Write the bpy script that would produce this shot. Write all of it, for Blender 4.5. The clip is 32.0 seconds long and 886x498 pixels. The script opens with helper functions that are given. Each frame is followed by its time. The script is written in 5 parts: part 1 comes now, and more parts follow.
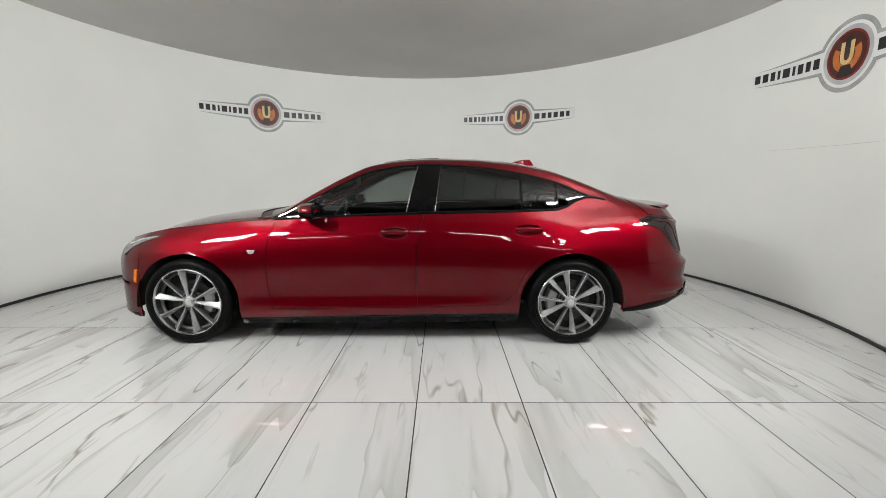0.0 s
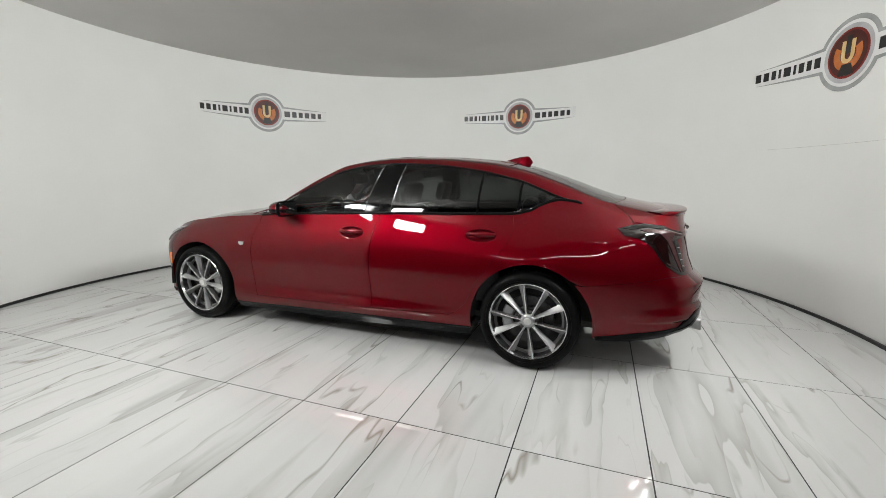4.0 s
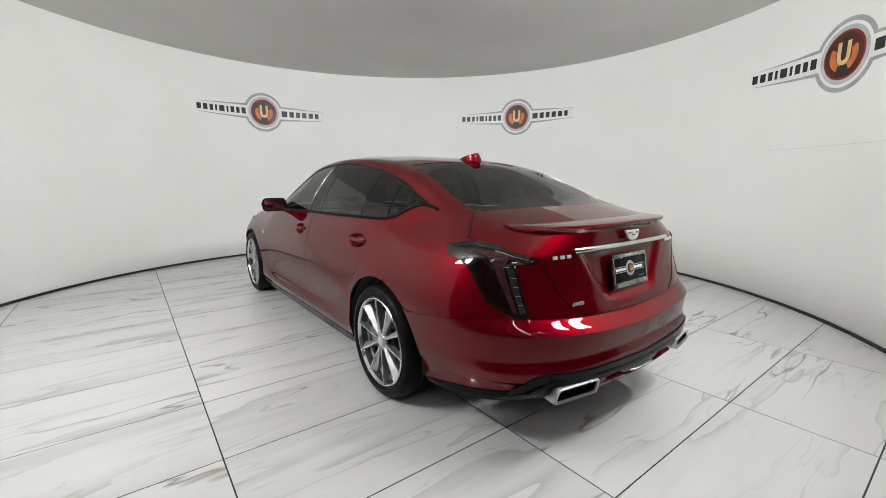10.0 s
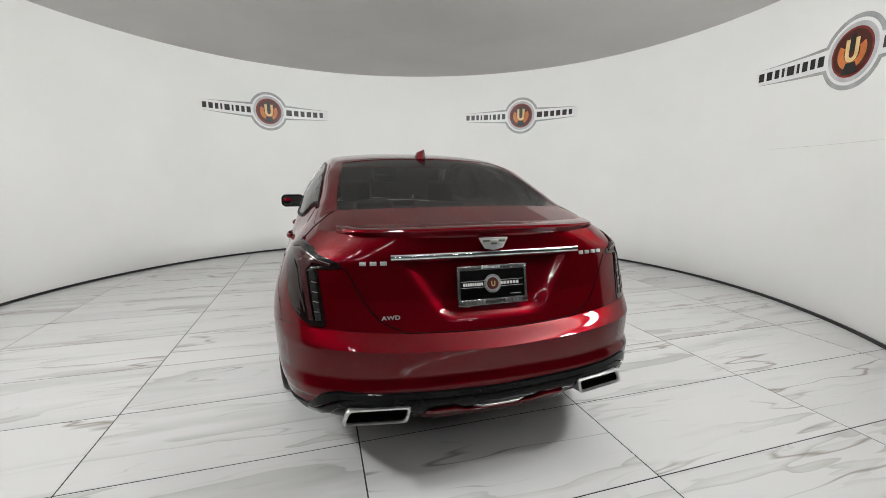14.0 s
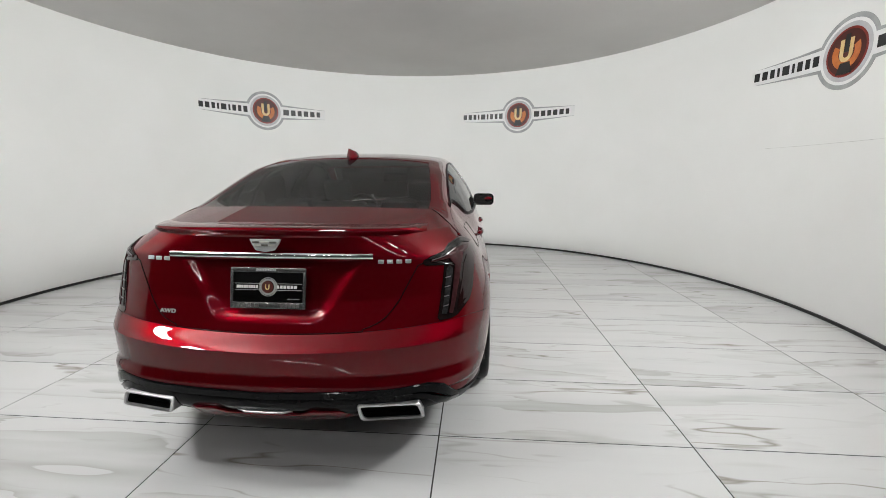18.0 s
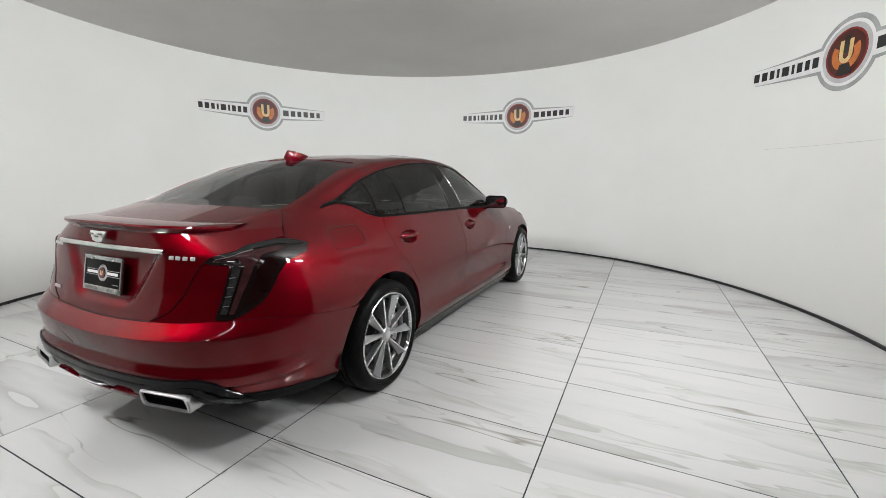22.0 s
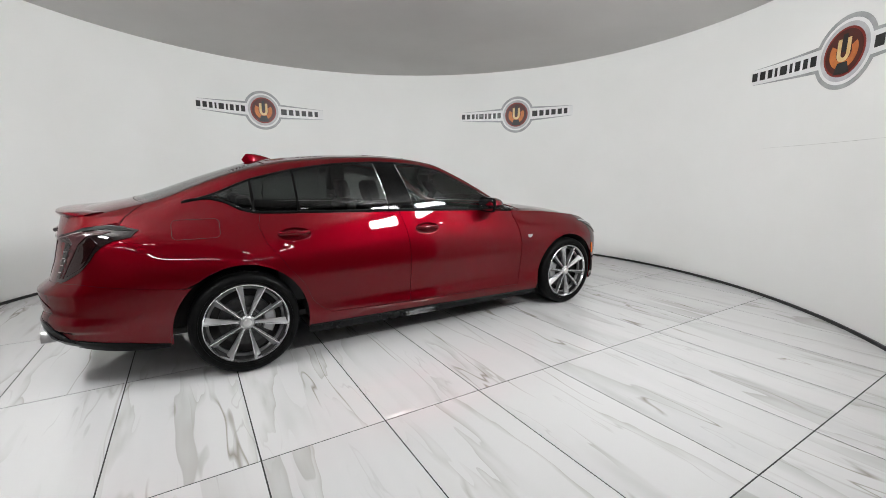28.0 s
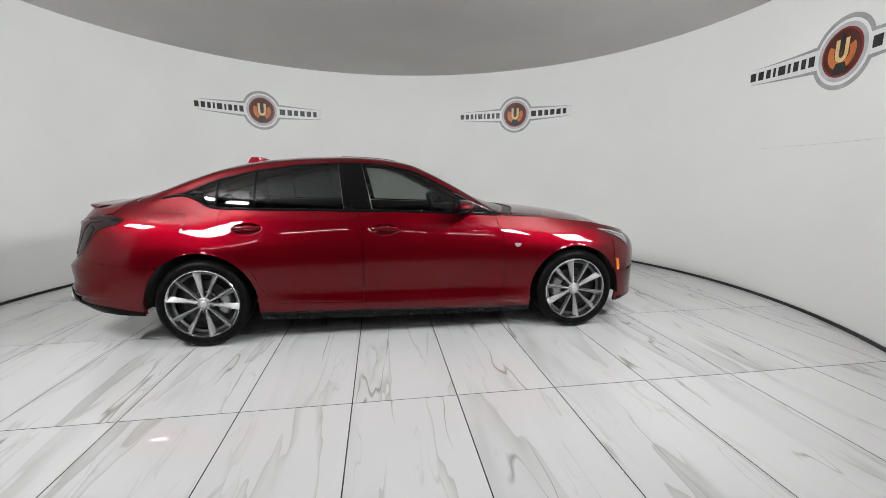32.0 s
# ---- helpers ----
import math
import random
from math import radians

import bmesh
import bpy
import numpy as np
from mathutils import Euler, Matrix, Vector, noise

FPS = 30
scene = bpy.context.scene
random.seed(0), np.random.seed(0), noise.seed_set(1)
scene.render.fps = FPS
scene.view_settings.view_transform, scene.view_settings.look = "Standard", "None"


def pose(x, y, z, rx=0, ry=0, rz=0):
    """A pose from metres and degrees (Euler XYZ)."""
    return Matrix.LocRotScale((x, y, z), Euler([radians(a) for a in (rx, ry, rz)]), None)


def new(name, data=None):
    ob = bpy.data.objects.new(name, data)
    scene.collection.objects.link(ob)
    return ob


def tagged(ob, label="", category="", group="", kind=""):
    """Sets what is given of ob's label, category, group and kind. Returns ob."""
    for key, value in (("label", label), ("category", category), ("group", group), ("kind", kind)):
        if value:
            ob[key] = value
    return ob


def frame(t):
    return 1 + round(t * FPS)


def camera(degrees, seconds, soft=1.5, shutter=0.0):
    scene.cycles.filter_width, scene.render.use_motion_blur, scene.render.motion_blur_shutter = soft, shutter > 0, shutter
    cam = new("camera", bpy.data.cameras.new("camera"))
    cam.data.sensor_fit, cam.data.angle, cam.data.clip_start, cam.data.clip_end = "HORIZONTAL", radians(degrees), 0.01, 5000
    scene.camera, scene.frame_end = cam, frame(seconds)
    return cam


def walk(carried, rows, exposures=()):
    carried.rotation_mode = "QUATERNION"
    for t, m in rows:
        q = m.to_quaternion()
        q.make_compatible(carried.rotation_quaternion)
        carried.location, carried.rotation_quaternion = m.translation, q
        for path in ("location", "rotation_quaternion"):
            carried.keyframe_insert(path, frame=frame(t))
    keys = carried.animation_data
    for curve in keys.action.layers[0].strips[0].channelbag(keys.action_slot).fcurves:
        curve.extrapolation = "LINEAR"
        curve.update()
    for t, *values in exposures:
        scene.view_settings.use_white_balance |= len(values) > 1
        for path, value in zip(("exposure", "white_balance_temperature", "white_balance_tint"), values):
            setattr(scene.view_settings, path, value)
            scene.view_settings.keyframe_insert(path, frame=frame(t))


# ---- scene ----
cam = camera(93.62, 32.0, soft=0.8)
# seconds, place, and turn of the hand-held camera in the room's opening
CAMERA = [
    (0, 0.459, -4.051, 1.278, 80.34, -0.11, -0.00), (0.5, 0.458, -4.050, 1.278, 80.37, -0.10, 0.05), (1, 0.459, -4.050, 1.279, 80.39, -0.10, 0.00),
    (1.5, 0.459, -4.050, 1.280, 80.37, -0.10, -0.05), (2, 0.457, -4.052, 1.280, 80.32, -0.11, 0.02), (2.5, 0.454, -4.054, 1.279, 80.28, -0.11, 0.15),
    (3, 0.452, -4.055, 1.280, 80.29, -0.09, 0.18), (3.5, 0.452, -4.055, 1.280, 80.23, -0.06, 0.09), (5.5, 0.452, -4.054, 1.281, 80.22, -0.01, -0.07),
    (6, 0.453, -4.052, 1.283, 80.26, -0.00, -0.16), (6.5, 0.454, -4.051, 1.283, 80.27, -0.04, -0.17), (7, 0.454, -4.050, 1.283, 80.27, -0.07, -0.18),
    (7.5, 0.453, -4.050, 1.283, 80.27, -0.09, -0.10), (8, 0.453, -4.050, 1.282, 80.28, -0.10, -0.10), (8.5, 0.455, -4.049, 1.282, 80.29, -0.10, -0.21),
    (9, 0.455, -4.049, 1.280, 80.24, -0.07, -0.28), (9.5, 0.457, -4.049, 1.282, 80.26, -0.10, -0.27), (10, 0.458, -4.049, 1.283, 80.24, -0.12, -0.26),
    (10.5, 0.460, -4.049, 1.283, 80.19, -0.12, -0.27), (11, 0.462, -4.049, 1.283, 80.16, -0.12, -0.24), (11.5, 0.462, -4.050, 1.283, 80.16, -0.11, -0.14),
    (12, 0.461, -4.050, 1.282, 80.16, -0.10, 0.10), (12.5, 0.461, -4.051, 1.280, 80.16, -0.11, 0.23), (13, 0.462, -4.049, 1.279, 80.16, -0.12, 0.28),
    (13.5, 0.461, -4.050, 1.276, 80.15, -0.13, 0.35), (14, 0.461, -4.052, 1.274, 80.15, -0.14, 0.31), (14.5, 0.462, -4.053, 1.274, 80.17, -0.15, 0.11),
    (16.5, 0.464, -4.053, 1.274, 80.12, -0.16, 0.10), (17, 0.464, -4.055, 1.274, 80.10, -0.15, 0.17), (17.5, 0.466, -4.056, 1.274, 80.07, -0.14, 0.06),
    (18, 0.467, -4.057, 1.274, 80.08, -0.11, -0.00), (18.5, 0.468, -4.056, 1.274, 80.08, -0.08, -0.10), (19, 0.468, -4.055, 1.275, 80.11, -0.04, -0.28),
    (19.5, 0.467, -4.055, 1.274, 80.09, -0.08, -0.38), (20, 0.466, -4.054, 1.274, 80.11, -0.10, -0.56), (20.5, 0.464, -4.053, 1.273, 80.12, -0.11, -0.47),
    (21, 0.461, -4.053, 1.273, 80.17, -0.11, -0.22), (21.5, 0.460, -4.054, 1.273, 80.18, -0.12, -0.14), (22, 0.460, -4.054, 1.273, 80.19, -0.12, -0.08),
    (22.5, 0.457, -4.055, 1.273, 80.18, -0.09, 0.09), (23, 0.454, -4.055, 1.273, 80.16, -0.03, 0.31), (23.5, 0.453, -4.054, 1.273, 80.11, -0.02, 0.29),
    (24, 0.454, -4.053, 1.273, 80.09, -0.03, 0.08), (24.5, 0.456, -4.052, 1.274, 80.07, -0.05, -0.33), (25, 0.457, -4.051, 1.276, 80.08, -0.05, -0.63),
    (25.5, 0.457, -4.051, 1.278, 80.09, -0.04, -0.67), (27.5, 0.455, -4.053, 1.278, 80.00, -0.04, -0.47), (28, 0.454, -4.054, 1.279, 79.99, -0.05, -0.32),
    (28.5, 0.456, -4.053, 1.281, 79.95, -0.03, -0.50), (29, 0.458, -4.052, 1.284, 79.96, -0.03, -0.53), (29.5, 0.459, -4.050, 1.286, 79.94, -0.01, -0.55),
    (30, 0.460, -4.050, 1.287, 79.94, 0.00, -0.60), (30.5, 0.460, -4.050, 1.287, 79.95, 0.01, -0.61), (31, 0.461, -4.050, 1.287, 79.94, 0.01, -0.61),
    (31.5, 0.461, -4.050, 1.286, 79.98, -0.01, -0.60), (32, 0.462, -4.049, 1.285, 79.96, -0.03, -0.42),
]
# the picture's white balance drifts a little cooler on the way
walk(cam, [(t, pose(x, y, z, rx, ry, rz)) for t, x, y, z, rx, ry, rz in CAMERA],
     exposures=[(0, -0.21, 6500, 10), (3.5, -0.21, 6475, 10), (8, -0.05, 6445, 11), (24, -0.06, 6340, 12), (28, -0.10, 6315, 13), (30, -0.19, 6302, 13), (32, -0.20, 6290, 13)])
# seconds and degrees of the revolving floor, with the car parked on it
SPIN = [
    (0, 180.15), (1, 174.78), (2, 169.61), (3, 164.67), (3.5, 162.05), (5.5, 151.10),
    (6, 148.31), (7, 142.94), (8, 137.68), (9, 132.31), (10, 127.00), (11, 121.78),
    (12, 116.92), (13, 112.05), (14, 107.13), (14.5, 104.54), (16.5, 93.90), (17, 91.24),
    (18, 85.73), (19, 80.02), (20, 74.31), (21, 69.08), (22, 64.17), (23, 59.47),
    (24, 54.01), (25, 47.92), (25.5, 45.02), (27.5, 33.94), (28, 31.08), (29, 25.17),
    (30, 19.31), (31, 13.70), (32, 8.21),
]

# ---------------------------------------------------------------- world and light
world = bpy.data.worlds.new("world")
scene.world = world
world.use_nodes = True
world.node_tree.nodes["Background"].inputs["Color"].default_value = (0.8, 0.85, 0.9, 1)
world.node_tree.nodes["Background"].inputs["Strength"].default_value = 0.02

R_WALL, H_ROOM = 3.95, 3.07
# flood lights: bearing, distance from the middle, height, tilt, width, height
FLOODS = ((-138, 3.66, 2.66, -3, 0.46, 0.34), (-124, 3.72, 2.66, -3, 0.46, 0.34), (-45, 3.70, 2.66, -3, 0.46, 0.34), (-31, 3.66, 2.66, -3, 0.46, 0.34))
TAU = math.tau
EMB = 0.93      # size of the wall emblems


# ---------------------------------------------------------------- materials
def mat(name, color=(0.5, 0.5, 0.5), rough=0.5, metal=0.0, **more):
    m = bpy.data.materials.new(name)
    m.use_nodes = True
    b = m.node_tree.nodes["Principled BSDF"]
    b.inputs["Base Color"].default_value = (*color, 1)
    b.inputs["Roughness"].default_value = rough
    b.inputs["Metallic"].default_value = metal
    for key, value in more.items():
        b.inputs[key.replace("_", " ")].default_value = value
    return m


def nodes_of(m):
    t = m.node_tree
    return t, t.nodes, t.links, t.nodes["Principled BSDF"]


def add_noise(t, scale, detail=4.0, rough=0.55, coord="Object", distortion=0.0):
    tc = t.nodes.new("ShaderNodeTexCoord")
    n = t.nodes.new("ShaderNodeTexNoise")
    n.inputs["Scale"].default_value, n.inputs["Detail"].default_value = scale, detail
    n.inputs["Roughness"].default_value, n.inputs["Distortion"].default_value = rough, distortion
    t.links.new(tc.outputs[coord], n.inputs["Vector"])
    return n


def ramp(t, fac, stops):
    r = t.nodes.new("ShaderNodeValToRGB")
    while len(r.color_ramp.elements) < len(stops):
        r.color_ramp.elements.new(0.5)
    for e, (pos, c) in zip(r.color_ramp.elements, stops):
        e.position, e.color = pos, (*c, 1)
    t.links.new(fac, r.inputs["Fac"])
    return r


def bump(t, height, strength, dist, b):
    n = t.nodes.new("ShaderNodeBump")
    n.inputs["Strength"].default_value, n.inputs["Distance"].default_value = strength, dist
    t.links.new(height, n.inputs["Height"])
    t.links.new(n.outputs["Normal"], b.inputs["Normal"])


def varied(name, c1, c2, scale, rough, r2=None, metal=0.0, relief=0.0, **more):
    """Two tones mixed by noise, gloss varied at a second scale, and a fine relief."""
    m = mat(name, c1, rough, metal, **more)
    t, ns, ls, b = nodes_of(m)
    n = add_noise(t, scale)
    ls.new(ramp(t, n.outputs["Fac"], [(0.35, c1), (0.65, c2)]).outputs["Color"], b.inputs["Base Color"])
    n2 = add_noise(t, scale * 7, 3)
    if r2 is not None:
        mr = ns.new("ShaderNodeMapRange")
        mr.inputs["To Min"].default_value, mr.inputs["To Max"].default_value = rough, r2
        ls.new(n2.outputs["Fac"], mr.inputs["Value"])
        ls.new(mr.outputs["Result"], b.inputs["Roughness"])
    if relief:
        bump(t, n2.outputs["Fac"], 0.3, relief, b)
    return m


M_WALL = varied("painted_wall", (0.82, 0.82, 0.80), (0.855, 0.855, 0.84), 0.7, 0.55, 0.7, relief=0.002)
M_CEIL = varied("matt_ceiling", (0.54, 0.53, 0.515), (0.58, 0.57, 0.555), 0.9, 0.85, 0.95, relief=0.003)
M_SEAM = varied("wall_joint", (0.45, 0.44, 0.42), (0.72, 0.71, 0.69), 9, 0.8)
M_BASE = varied("black_rubber_trim", (0.012, 0.012, 0.012), (0.02, 0.02, 0.02), 6, 0.4, 0.6)
M_GROUT = varied("dark_grout", (0.012, 0.012, 0.012), (0.02, 0.02, 0.019), 20, 0.8)
M_CONCRETE = varied("concrete", (0.12, 0.12, 0.115), (0.17, 0.17, 0.165), 1.5, 0.6, 0.8, relief=0.004)
M_BAY = varied("bay_wall", (0.035, 0.034, 0.033), (0.05, 0.048, 0.046), 0.8, 0.85)


def marble():
    m = mat("polished_marble_tile", (0.8, 0.8, 0.8), 0.09, IOR=1.75)
    t, ns, ls, b = nodes_of(m)
    tc, oi = ns.new("ShaderNodeTexCoord"), ns.new("ShaderNodeObjectInfo")
    shift = ns.new("ShaderNodeVectorMath")
    shift.operation = "MULTIPLY_ADD"
    ls.new(oi.outputs["Random"], shift.inputs[0])
    shift.inputs[1].default_value = (37.0, 53.0, 11.0)
    ls.new(tc.outputs["Object"], shift.inputs[2])
    turn = ns.new("ShaderNodeMapping")
    turn.inputs["Rotation"].default_value = (0, 0, radians(20))
    turn.inputs["Scale"].default_value = (3.1, 0.42, 1)
    ls.new(shift.outputs[0], turn.inputs["Vector"])

    def vein(scale, width, distortion, detail=5.0):
        n = ns.new("ShaderNodeTexNoise")
        n.inputs["Scale"].default_value, n.inputs["Detail"].default_value = scale, detail
        n.inputs["Roughness"].default_value, n.inputs["Distortion"].default_value = 0.5, distortion
        ls.new(turn.outputs[0], n.inputs["Vector"])
        d = ns.new("ShaderNodeMath")
        d.operation = "SUBTRACT"
        ls.new(n.outputs["Fac"], d.inputs[0])
        d.inputs[1].default_value = 0.5
        a = ns.new("ShaderNodeMath")
        a.operation = "ABSOLUTE"
        ls.new(d.outputs[0], a.inputs[0])
        r = ns.new("ShaderNodeMapRange")
        r.inputs["From Max"].default_value = width
        r.inputs["To Min"].default_value, r.inputs["To Max"].default_value = 1, 0
        ls.new(a.outputs[0], r.inputs["Value"])
        return r.outputs["Result"]

    def feather(scale, width, distortion, detail=3.5):
        """Bands with one crisp edge that fade away on the other side."""
        n = ns.new("ShaderNodeTexNoise")
        n.inputs["Scale"].default_value, n.inputs["Detail"].default_value = scale, detail
        n.inputs["Roughness"].default_value, n.inputs["Distortion"].default_value = 0.48, distortion
        ls.new(turn.outputs[0], n.inputs["Vector"])
        r = ramp(t, n.outputs["Fac"], [(0.5 - 0.003, (0, 0, 0)), (0.5, (1, 1, 1)), (0.5 + width * 0.3, (0.55, 0.55, 0.55)), (0.5 + width, (0, 0, 0))])
        return r.outputs["Color"]

    def gate(scale, lo, hi):
        n = ns.new("ShaderNodeTexNoise")
        n.inputs["Scale"].default_value, n.inputs["Detail"].default_value = scale, 3
        ls.new(turn.outputs[0], n.inputs["Vector"])
        r = ns.new("ShaderNodeMapRange")
        r.inputs["From Min"].default_value, r.inputs["From Max"].default_value = lo, hi
        ls.new(n.outputs["Fac"], r.inputs["Value"])
        return r.outputs["Result"]

    def times(a, b_):
        x = ns.new("ShaderNodeMath")
        x.operation = "MULTIPLY"
        ls.new(a, x.inputs[0])
        if isinstance(b_, float):
            x.inputs[1].default_value = b_
        else:
            ls.new(b_, x.inputs[1])
        return x.outputs[0]

    def blend(fac, c_in, c):
        x = ns.new("ShaderNodeMix")
        x.data_type = "RGBA"
        ls.new(fac, x.inputs[0])
        if isinstance(c_in, tuple):
            x.inputs[6].default_value = (*c_in, 1)
        else:
            ls.new(c_in, x.inputs[6])
        x.inputs[7].default_value = (*c, 1)
        return x.outputs[2]

    col = blend(gate(0.8, 0.45, 0.8), (0.575, 0.575, 0.572), (0.50, 0.505, 0.505))
    col = blend(times(times(feather(0.75, 0.10, 0.18), gate(0.8, 0.48, 0.60)), 0.68), col, (0.35, 0.345, 0.32))
    col = blend(times(times(feather(1.35, 0.05, 0.12), gate(1.3, 0.49, 0.60)), 0.6), col, (0.33, 0.32, 0.285))
    col = blend(times(times(vein(1.0, 0.010, 0.16, 3.0), gate(1.5, 0.48, 0.59)), 0.75), col, (0.20, 0.175, 0.13))
    col = blend(times(times(vein(2.4, 0.012, 0.2, 2.5), gate(2.1, 0.54, 0.68)), 0.45), col, (0.33, 0.32, 0.30))
    ls.new(col, b.inputs["Base Color"])
    n = add_noise(t, 3.0, 5)
    mr = ns.new("ShaderNodeMapRange")
    mr.inputs["To Min"].default_value, mr.inputs["To Max"].default_value = 0.008, 0.035
    ls.new(n.outputs["Fac"], mr.inputs["Value"])
    ls.new(mr.outputs["Result"], b.inputs["Roughness"])
    return m


M_TILE = marble()


def paint():
    m = mat("red_tintcoat_paint", (0.22, 0.002, 0.008), 0.43, 0.75, Coat_Weight=1.0, Coat_Roughness=0.008, Coat_IOR=1.38, Specular_IOR_Level=0.0, Specular_Tint=(0.13, 0.003, 0.01, 1))
    t, ns, ls, b = nodes_of(m)
    flake = add_noise(t, 900, 1)
    bump(t, flake.outputs["Fac"], 0.08, 0.001, b)
    tone = add_noise(t, 1.2, 3)
    ls.new(ramp(t, tone.outputs["Fac"], [(0.3, (0.116, 0.0005, 0.0042)), (0.7, (0.128, 0.0008, 0.0052))]).outputs["Color"], b.inputs["Base Color"])
    return m


M_PAINT = paint()
M_BLACK = varied("black_plastic", (0.012, 0.012, 0.013), (0.018, 0.018, 0.019), 30, 0.4, 0.55)
M_GLOSSBLACK = varied("gloss_black", (0.003, 0.003, 0.0035), (0.005, 0.005, 0.0055), 8, 0.05, 0.08, Specular_IOR_Level=0.13)
M_SHELL = varied("dark_underbody", (0.02, 0.019, 0.018), (0.03, 0.028, 0.027), 9, 0.8)
M_TYRE = varied("tyre_rubber", (0.003, 0.003, 0.003), (0.006, 0.006, 0.006), 25, 0.34, 0.46, relief=0.0006, Specular_IOR_Level=0.07)
M_RIM = varied("machined_alloy", (0.70, 0.70, 0.71), (0.78, 0.78, 0.79), 6, 0.13, 0.19, metal=0.95)
M_RIMDARK = varied("grey_alloy", (0.36, 0.36, 0.365), (0.42, 0.42, 0.425), 14, 0.36, 0.46, metal=0.88)
M_DISC = varied("brake_disc_steel", (0.05, 0.05, 0.05), (0.08, 0.08, 0.08), 30, 0.4, 0.5, metal=0.9)
M_CHROME = varied("chrome", (0.72, 0.72, 0.73), (0.8, 0.8, 0.8), 20, 0.08, 0.16, metal=1.0)
M_STEEL = varied("brushed_steel", (0.5, 0.5, 0.5), (0.6, 0.6, 0.6), 30, 0.25, 0.4, metal=1.0)
M_AMBER = varied("amber_lens", (0.75, 0.16, 0.01), (0.85, 0.22, 0.02), 40, 0.15, 0.25)
M_SEAT = varied("black_leather", (0.012, 0.012, 0.013), (0.02, 0.02, 0.02), 12, 0.45, 0.6, relief=0.001)
M_LAMPRED = varied("dark_red_lens", (0.006, 0.0012, 0.0015), (0.010, 0.002, 0.002), 18, 0.04, 0.07, Specular_IOR_Level=0.5)
M_LAMPDARK = varied("smoked_lens", (0.007, 0.004, 0.004), (0.011, 0.006, 0.006), 16, 0.05, 0.08, Specular_IOR_Level=0.5)
M_BADGEDIM = varied("dim_silver", (0.28, 0.26, 0.26), (0.36, 0.34, 0.34), 30, 0.25, 0.35, metal=0.8)
M_CRESTPALE = varied("pale_crest_field", (0.50, 0.49, 0.44), (0.60, 0.59, 0.55), 60, 0.3, 0.4, metal=0.3)
M_LAMPCOVER = varied("grey_smoked_lens", (0.014, 0.0145, 0.014), (0.024, 0.024, 0.024), 16, 0.05, 0.08, Specular_IOR_Level=0.12)
M_EDGE = varied("edge_black", (0.004, 0.004, 0.004), (0.006, 0.006, 0.006), 12, 0.1, 0.16, Specular_IOR_Level=0.3)
M_SILL = varied("black_sill", (0.004, 0.004, 0.004), (0.007, 0.007, 0.007), 12, 0.3, 0.42, Specular_IOR_Level=0.04)
M_CRESTDARK = varied("dark_crest_field", (0.10, 0.095, 0.08), (0.16, 0.15, 0.13), 60, 0.3, 0.4, metal=0.4)
M_PLATEBLACK = varied("plate_black", (0.002, 0.002, 0.002), (0.004, 0.004, 0.004), 12, 0.3, 0.4, Specular_IOR_Level=0.06)
M_LAMPPALE = varied("pale_lens", (0.03, 0.010, 0.011), (0.05, 0.018, 0.02), 40, 0.05, 0.08, Specular_IOR_Level=0.3)
M_HEADLENS = varied("clear_head_lens", (0.16, 0.165, 0.17), (0.30, 0.30, 0.31), 22, 0.06, 0.12, metal=0.4)
M_BADGE = varied("satin_silver", (0.56, 0.55, 0.55), (0.64, 0.63, 0.63), 30, 0.3, 0.4, metal=0.6)
M_LAMPCLEAR = varied("clear_lens_strip", (0.014, 0.014, 0.014), (0.03, 0.03, 0.03), 60, 0.12, 0.2, Specular_IOR_Level=0.25)


def tinted(name, tint):
    m = bpy.data.materials.new(name)
    m.use_nodes = True
    t = m.node_tree
    t.nodes.remove(t.nodes["Principled BSDF"])
    out = t.nodes["Material Output"]
    tr, gl = t.nodes.new("ShaderNodeBsdfTransparent"), t.nodes.new("ShaderNodeBsdfGlossy")
    tr.inputs["Color"].default_value = (*tint, 1)
    gl.inputs["Roughness"].default_value = 0.02
    fr, mx = t.nodes.new("ShaderNodeFresnel"), t.nodes.new("ShaderNodeMixShader")
    fr.inputs["IOR"].default_value = 1.5
    t.links.new(fr.outputs[0], mx.inputs[0])
    t.links.new(tr.outputs[0], mx.inputs[1])
    t.links.new(gl.outputs[0], mx.inputs[2])
    t.links.new(mx.outputs[0], out.inputs["Surface"])
    return m


M_GLASS = tinted("tinted_glass", (0.43, 0.46, 0.445))
M_SCREEN = tinted("clear_glass", (0.80, 0.83, 0.81))
M_PRIVACY = tinted("privacy_glass", (0.18, 0.195, 0.19))
M_REARGLASS = tinted("rear_glass", (0.48, 0.505, 0.49))


def glow(name, color, strength):
    m = mat(name, color, 0.5)
    b = m.node_tree.nodes["Principled BSDF"]
    b.inputs["Emission Color"].default_value = (*color, 1)
    b.inputs["Emission Strength"].default_value = strength
    return m


M_LED = glow("led_diffuser", (0.983, 1.0, 0.968), 128.0)
M_BAYLED = glow("bay_led", (1.0, 0.98, 0.95), 60.0)
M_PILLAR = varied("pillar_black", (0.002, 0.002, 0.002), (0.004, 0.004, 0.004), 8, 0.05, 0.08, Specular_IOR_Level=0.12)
M_FRAME = varied("glossy_frame", (0.30, 0.30, 0.305), (0.38, 0.38, 0.38), 30, 0.2, 0.3, metal=0.92)
M_LINER = varied("headliner_cloth", (0.06, 0.06, 0.058), (0.085, 0.085, 0.08), 40, 0.95)
M_DECALBLACK = varied("black_vinyl", (0.012, 0.012, 0.012), (0.02, 0.02, 0.02), 10, 0.35)
